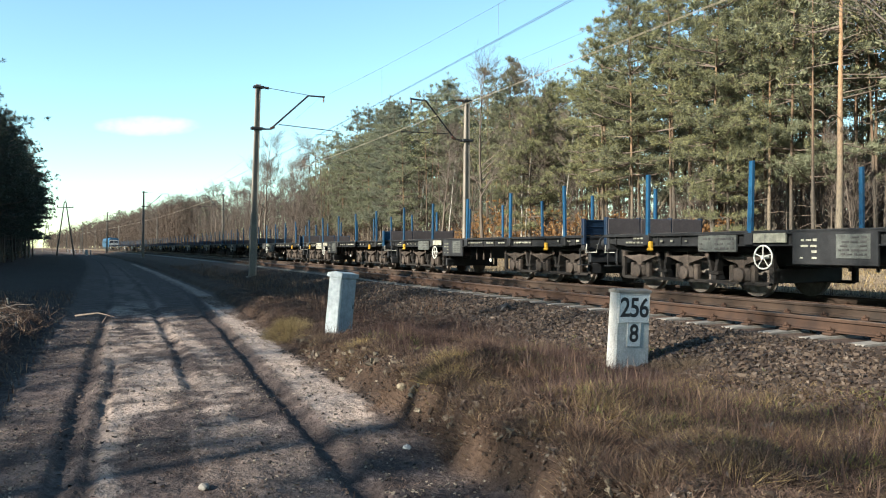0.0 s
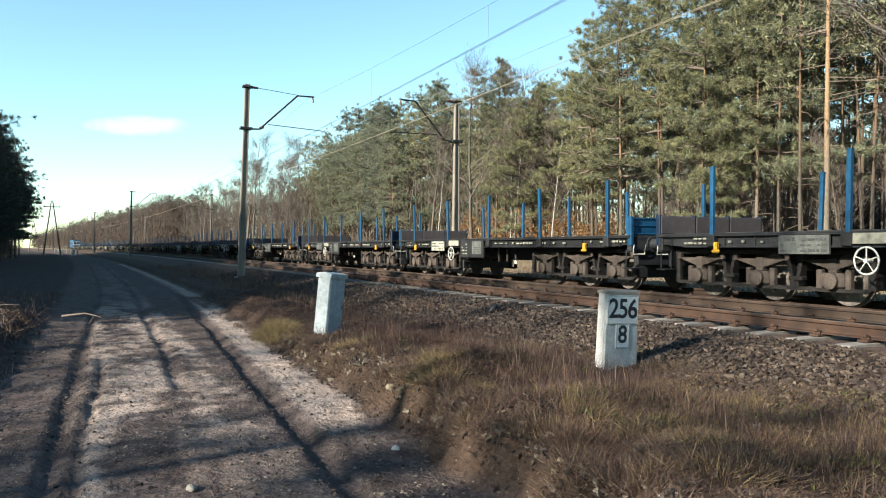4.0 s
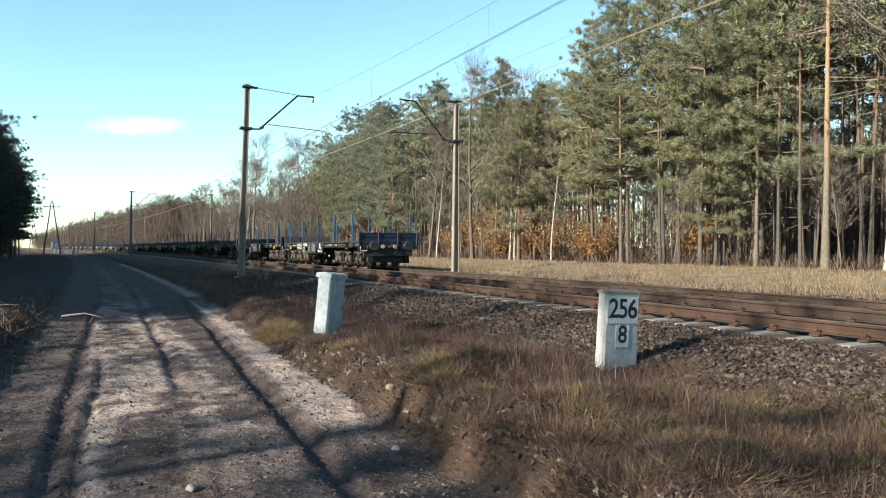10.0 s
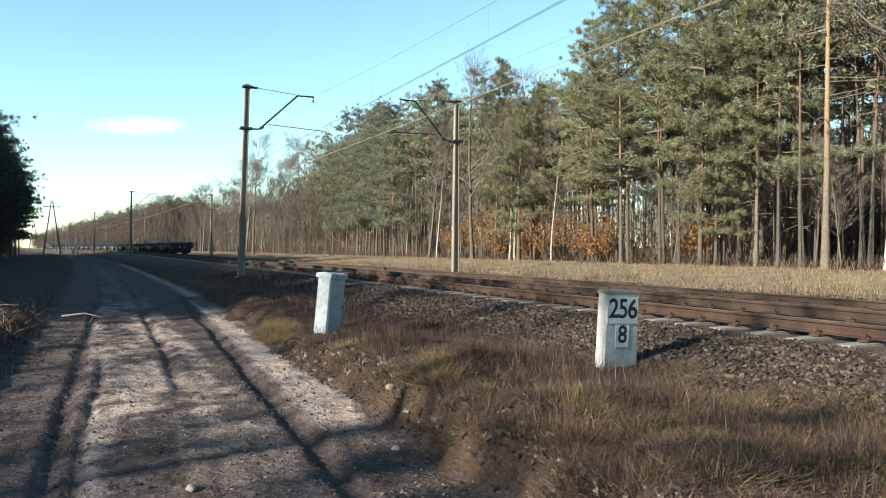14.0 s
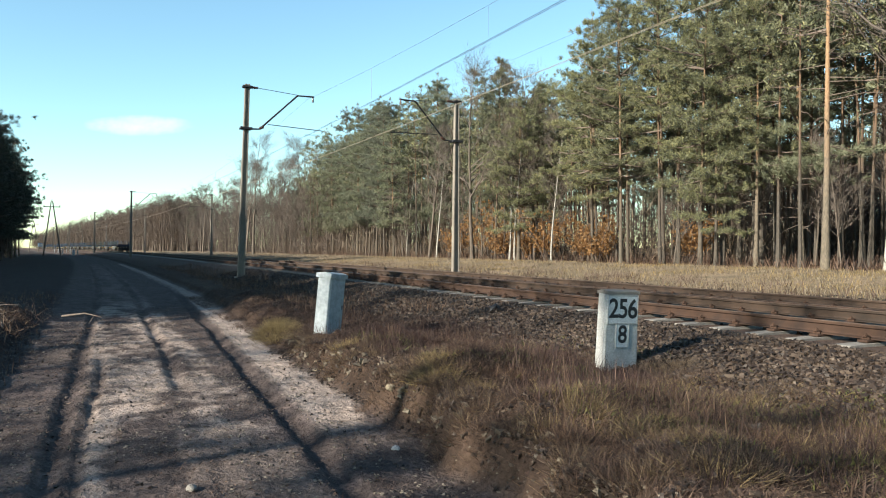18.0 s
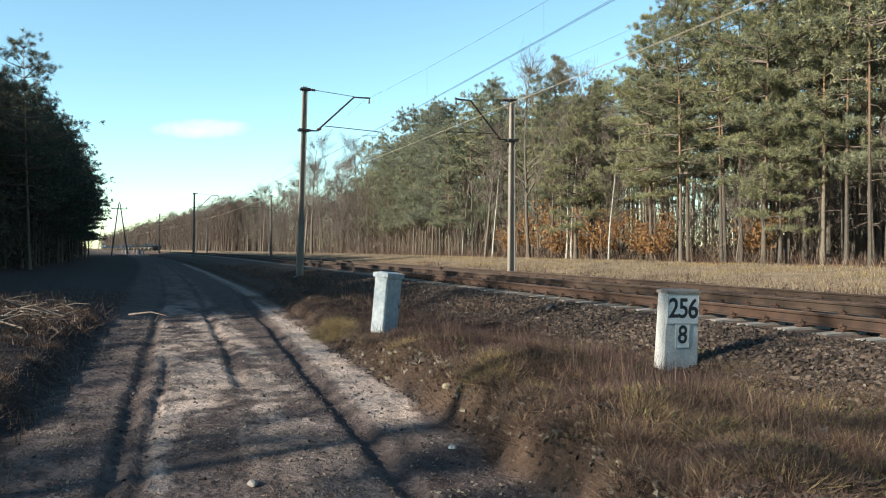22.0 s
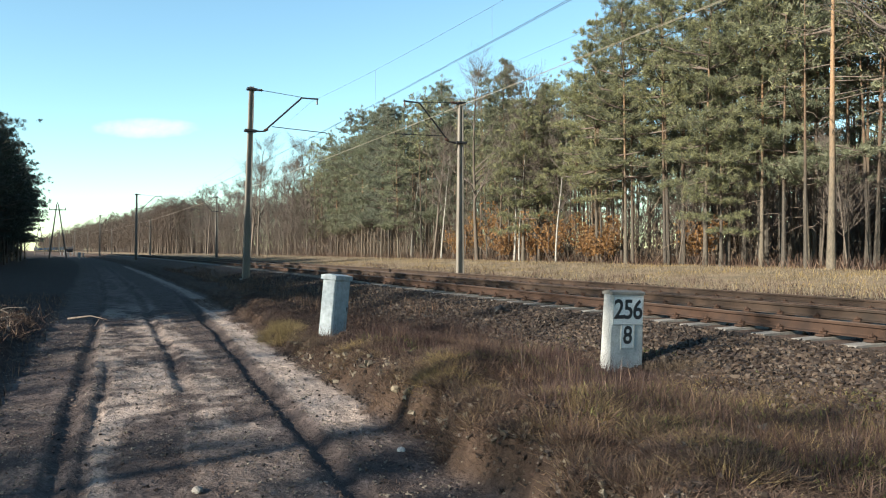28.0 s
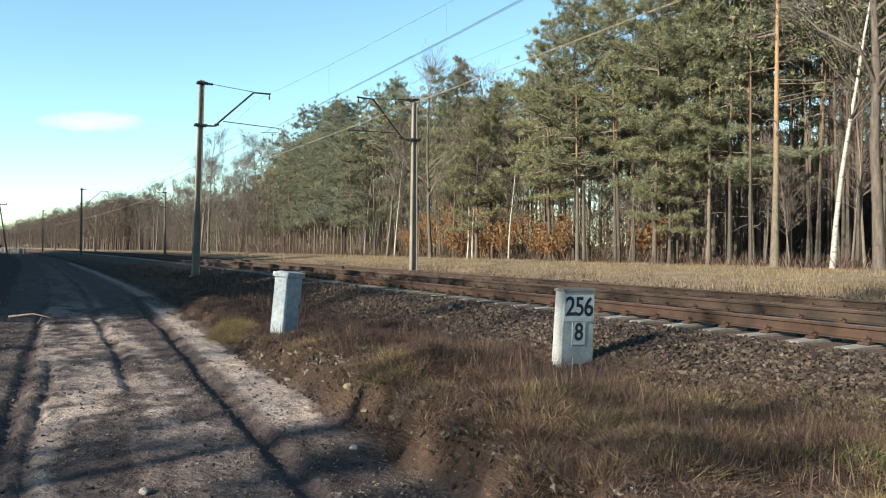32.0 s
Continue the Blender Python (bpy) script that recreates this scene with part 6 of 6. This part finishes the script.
stones("earth_clods", 2600, (2.3, 3.1, 3.0, 12), 0.020, rng, 1.5, "dark clods on the broken edge of the bank", BALLAST, 0.5)
stones("earth_clods", 420, (2.4, 3.0, 3.2, 13), 0.036, rng, 1.4, "crumbling lumps of sandy earth along the bank", CLODS, 0.5, keep=lambda w, y: 2.42 < bank_edge(w, y) < 2.8)
stones("earth_clods", 18, (2.7, 5.2, 3.2, 8), 0.030, rng, 1.2, "pale lumps of earth and stone in the dry grass", CLODS, 0.25)
stones("pebbles", 900, (-1.6, 3.4, 3.0, 20), 0.016, rng, 1.7, "small stones and clods on the sandy road", sink=0.3)


def rock(w, y, size, material, label, seed):
    r = random.Random(seed)
    bm = bmesh.new()
    bmesh.ops.create_icosphere(bm, subdivisions=2, radius=1)
    for v in bm.verts:
        v.co = Vector((v.co.x * 1.25, v.co.y, v.co.z * 0.7)) * (size * (1 + 0.28 * noise.noise(v.co * 1.4 + Vector((seed, 0, 0)))))
    me = bpy.data.meshes.new("field_stone")
    bm.to_mesh(me)
    bm.free()
    me.materials.append(material)
    ob = new("field_stone", me)
    ob.matrix_basis = Matrix.Translation(at(w, y, ground_z(w, y) + size * 0.3)) @ pose(0, 0, 0, 0, 0, r.uniform(0, 360))
    tagged(ob, label, "stone")


rock(2.07, 5.66, 0.032, STONE_WHITE, "small white stone on the bare sand", 1)
rock(3.04, 5.02, 0.045, SANDSTONE, "grey stone in the dry grass", 2)
rock(2.45, 6.83, 0.05, SANDSTONE, "rounded stone at the edge of the bank", 3)
rock(0.52, 5.25, 0.035, CONCRETE, "pale pebble on the track", 4)


# ---- distance ----
def a_pole(w, y, h):
    t = thing("utility_pole", "wooden A-frame utility pole with a crossarm", "utility pole", m=on_line(w, y, -0.6))
    for sx in (-1, 1):
        part("leg", Shape().tube([(sx * 1.45, 0, 0), (sx * 0.12, 0, h)], [0.14, 0.09], 8), BARK_GREY, t)
    part("crossarm", Shape().box(-1.4, 1.4, -0.08, 0.08, h - 1.1, h - 0.95, 0.01), DARK_STEEL, t)
    for x in (-1.3, 0.0, 1.3):
        part("insulator", Shape().tube([(x, 0, h - 0.95 if x else h), (x, 0, h - 0.6 if x else h + 0.4)], [0.09, 0.05], 6), INSULATOR, t)


a_pole(-3.0, 160, 10.0)
a_pole(-2.8, 290, 10.0)


def crossing_posts():
    r = random.Random(3)
    for i in range(14):
        y = 150 + 7.5 * i
        p = Shape().box(-0.10, 0.10, -0.06, 0.06, 0, 1.0, 0.01)
        solid("guard_post", p, STONE_WHITE, "white guard post beside the far crossing", "post", "guard posts at the crossing", m=on_line(1.0 + r.uniform(-1.5, 1.5), y, -0.5))


crossing_posts()


def cloud():
    """A small bright cloud far beyond the woods, a flat sheet of thin vapour."""
    m, t, b = nodes_of("cloud_vapour")
    nz = noisy(t, 0.016, 5, 0.6, (1, 1, 1.8))
    tc = t.nodes.new("ShaderNodeTexCoord")
    gr = t.nodes.new("ShaderNodeTexGradient")
    gr.gradient_type = "SPHERICAL"
    mp = t.nodes.new("ShaderNodeMapping")
    mp.inputs["Location"].default_value, mp.inputs["Scale"].default_value = (-1.0, 0, -1.0), (2, 1, 2)
    t.links.new(tc.outputs["Generated"], mp.inputs["Vector"])
    t.links.new(mp.outputs["Vector"], gr.inputs["Vector"])
    mul = t.nodes.new("ShaderNodeMath")
    mul.operation = "MULTIPLY"
    t.links.new(gr.outputs["Fac"], mul.inputs[0])
    t.links.new(nz.outputs["Fac"], mul.inputs[1])
    r = ramp(t, [(0.05, (0, 0, 0)), (0.15, (0.50, 0.50, 0.50)), (0.32, (0.97, 0.97, 0.97))])
    t.links.new(mul.outputs[0], r.inputs["Fac"])
    em, tp, mx = t.nodes.new("ShaderNodeEmission"), t.nodes.new("ShaderNodeBsdfTransparent"), t.nodes.new("ShaderNodeMixShader")
    em.inputs["Color"].default_value, em.inputs["Strength"].default_value = (1.0, 0.97, 0.99, 1), 0.33
    t.links.new(r.outputs["Color"], mx.inputs["Fac"])
    t.links.new(tp.outputs[0], mx.inputs[1])
    t.links.new(em.outputs[0], mx.inputs[2])
    t.links.new(mx.outputs[0], t.nodes["Material Output"].inputs["Surface"])
    s = Shape().add([(-230, 0, -45), (230, 0, -45), (230, 0, 45), (-230, 0, 45)], [(0, 1, 2, 3)])
    ob = solid("cloud", s, m, "small bright white cloud in a clear sky", "cloud", kind="structure")
    return ob


CLOUD = cloud()


# ---- what moves ----
def motions():
    """The train runs off along the line, and the cloud drifts."""
    for i, wagon in enumerate(WAGONS + [LOCO]):
        ahead = PITCH * (i + 0.5) if i < 25 else PITCH * 25 + 9.6
        rows = []
        for k in range(33):
            y = TAIL_AT_9 + ahead + SPEED * (k - 9)
            rows.append((float(k), on_line(TRACK_2, y, LOWER + CANT / 2 if wagon == LOCO else -0.03)))
        walk(wagon, rows)
    turning = {}
    for ob in [o for o in scene.objects if o.name.startswith("wheelset")]:
        y, r = ob.matrix_basis.translation.y, ob.matrix_basis.translation.z
        key = (round(y, 2), round(r, 2))
        if key not in turning:
            walk(ob, [(k / FPS, pose(0, y, r, -math.degrees(SPEED * k / FPS / r))) for k in range(32 * FPS + 1)])
            turning[key] = ob.animation_data
        else:
            ob.rotation_mode = "QUATERNION"
            ob.animation_data_create()
            ob.animation_data.action, ob.animation_data.action_slot = turning[key].action, turning[key].action_slot
    far = 2400.0
    rows = []
    for k, px in ((0, -0.3945), (32, -0.3865)):
        turn = radians(23.48)
        x, y = far * (px * math.cos(turn) + math.sin(turn)), far * (math.cos(turn) - px * math.sin(turn))
        rows.append((float(k), Matrix.Translation((x, y, 0.93 + far * 0.1565)) @ Matrix.Rotation(-turn, 4, "Z")))
    walk(CLOUD, rows)


motions()
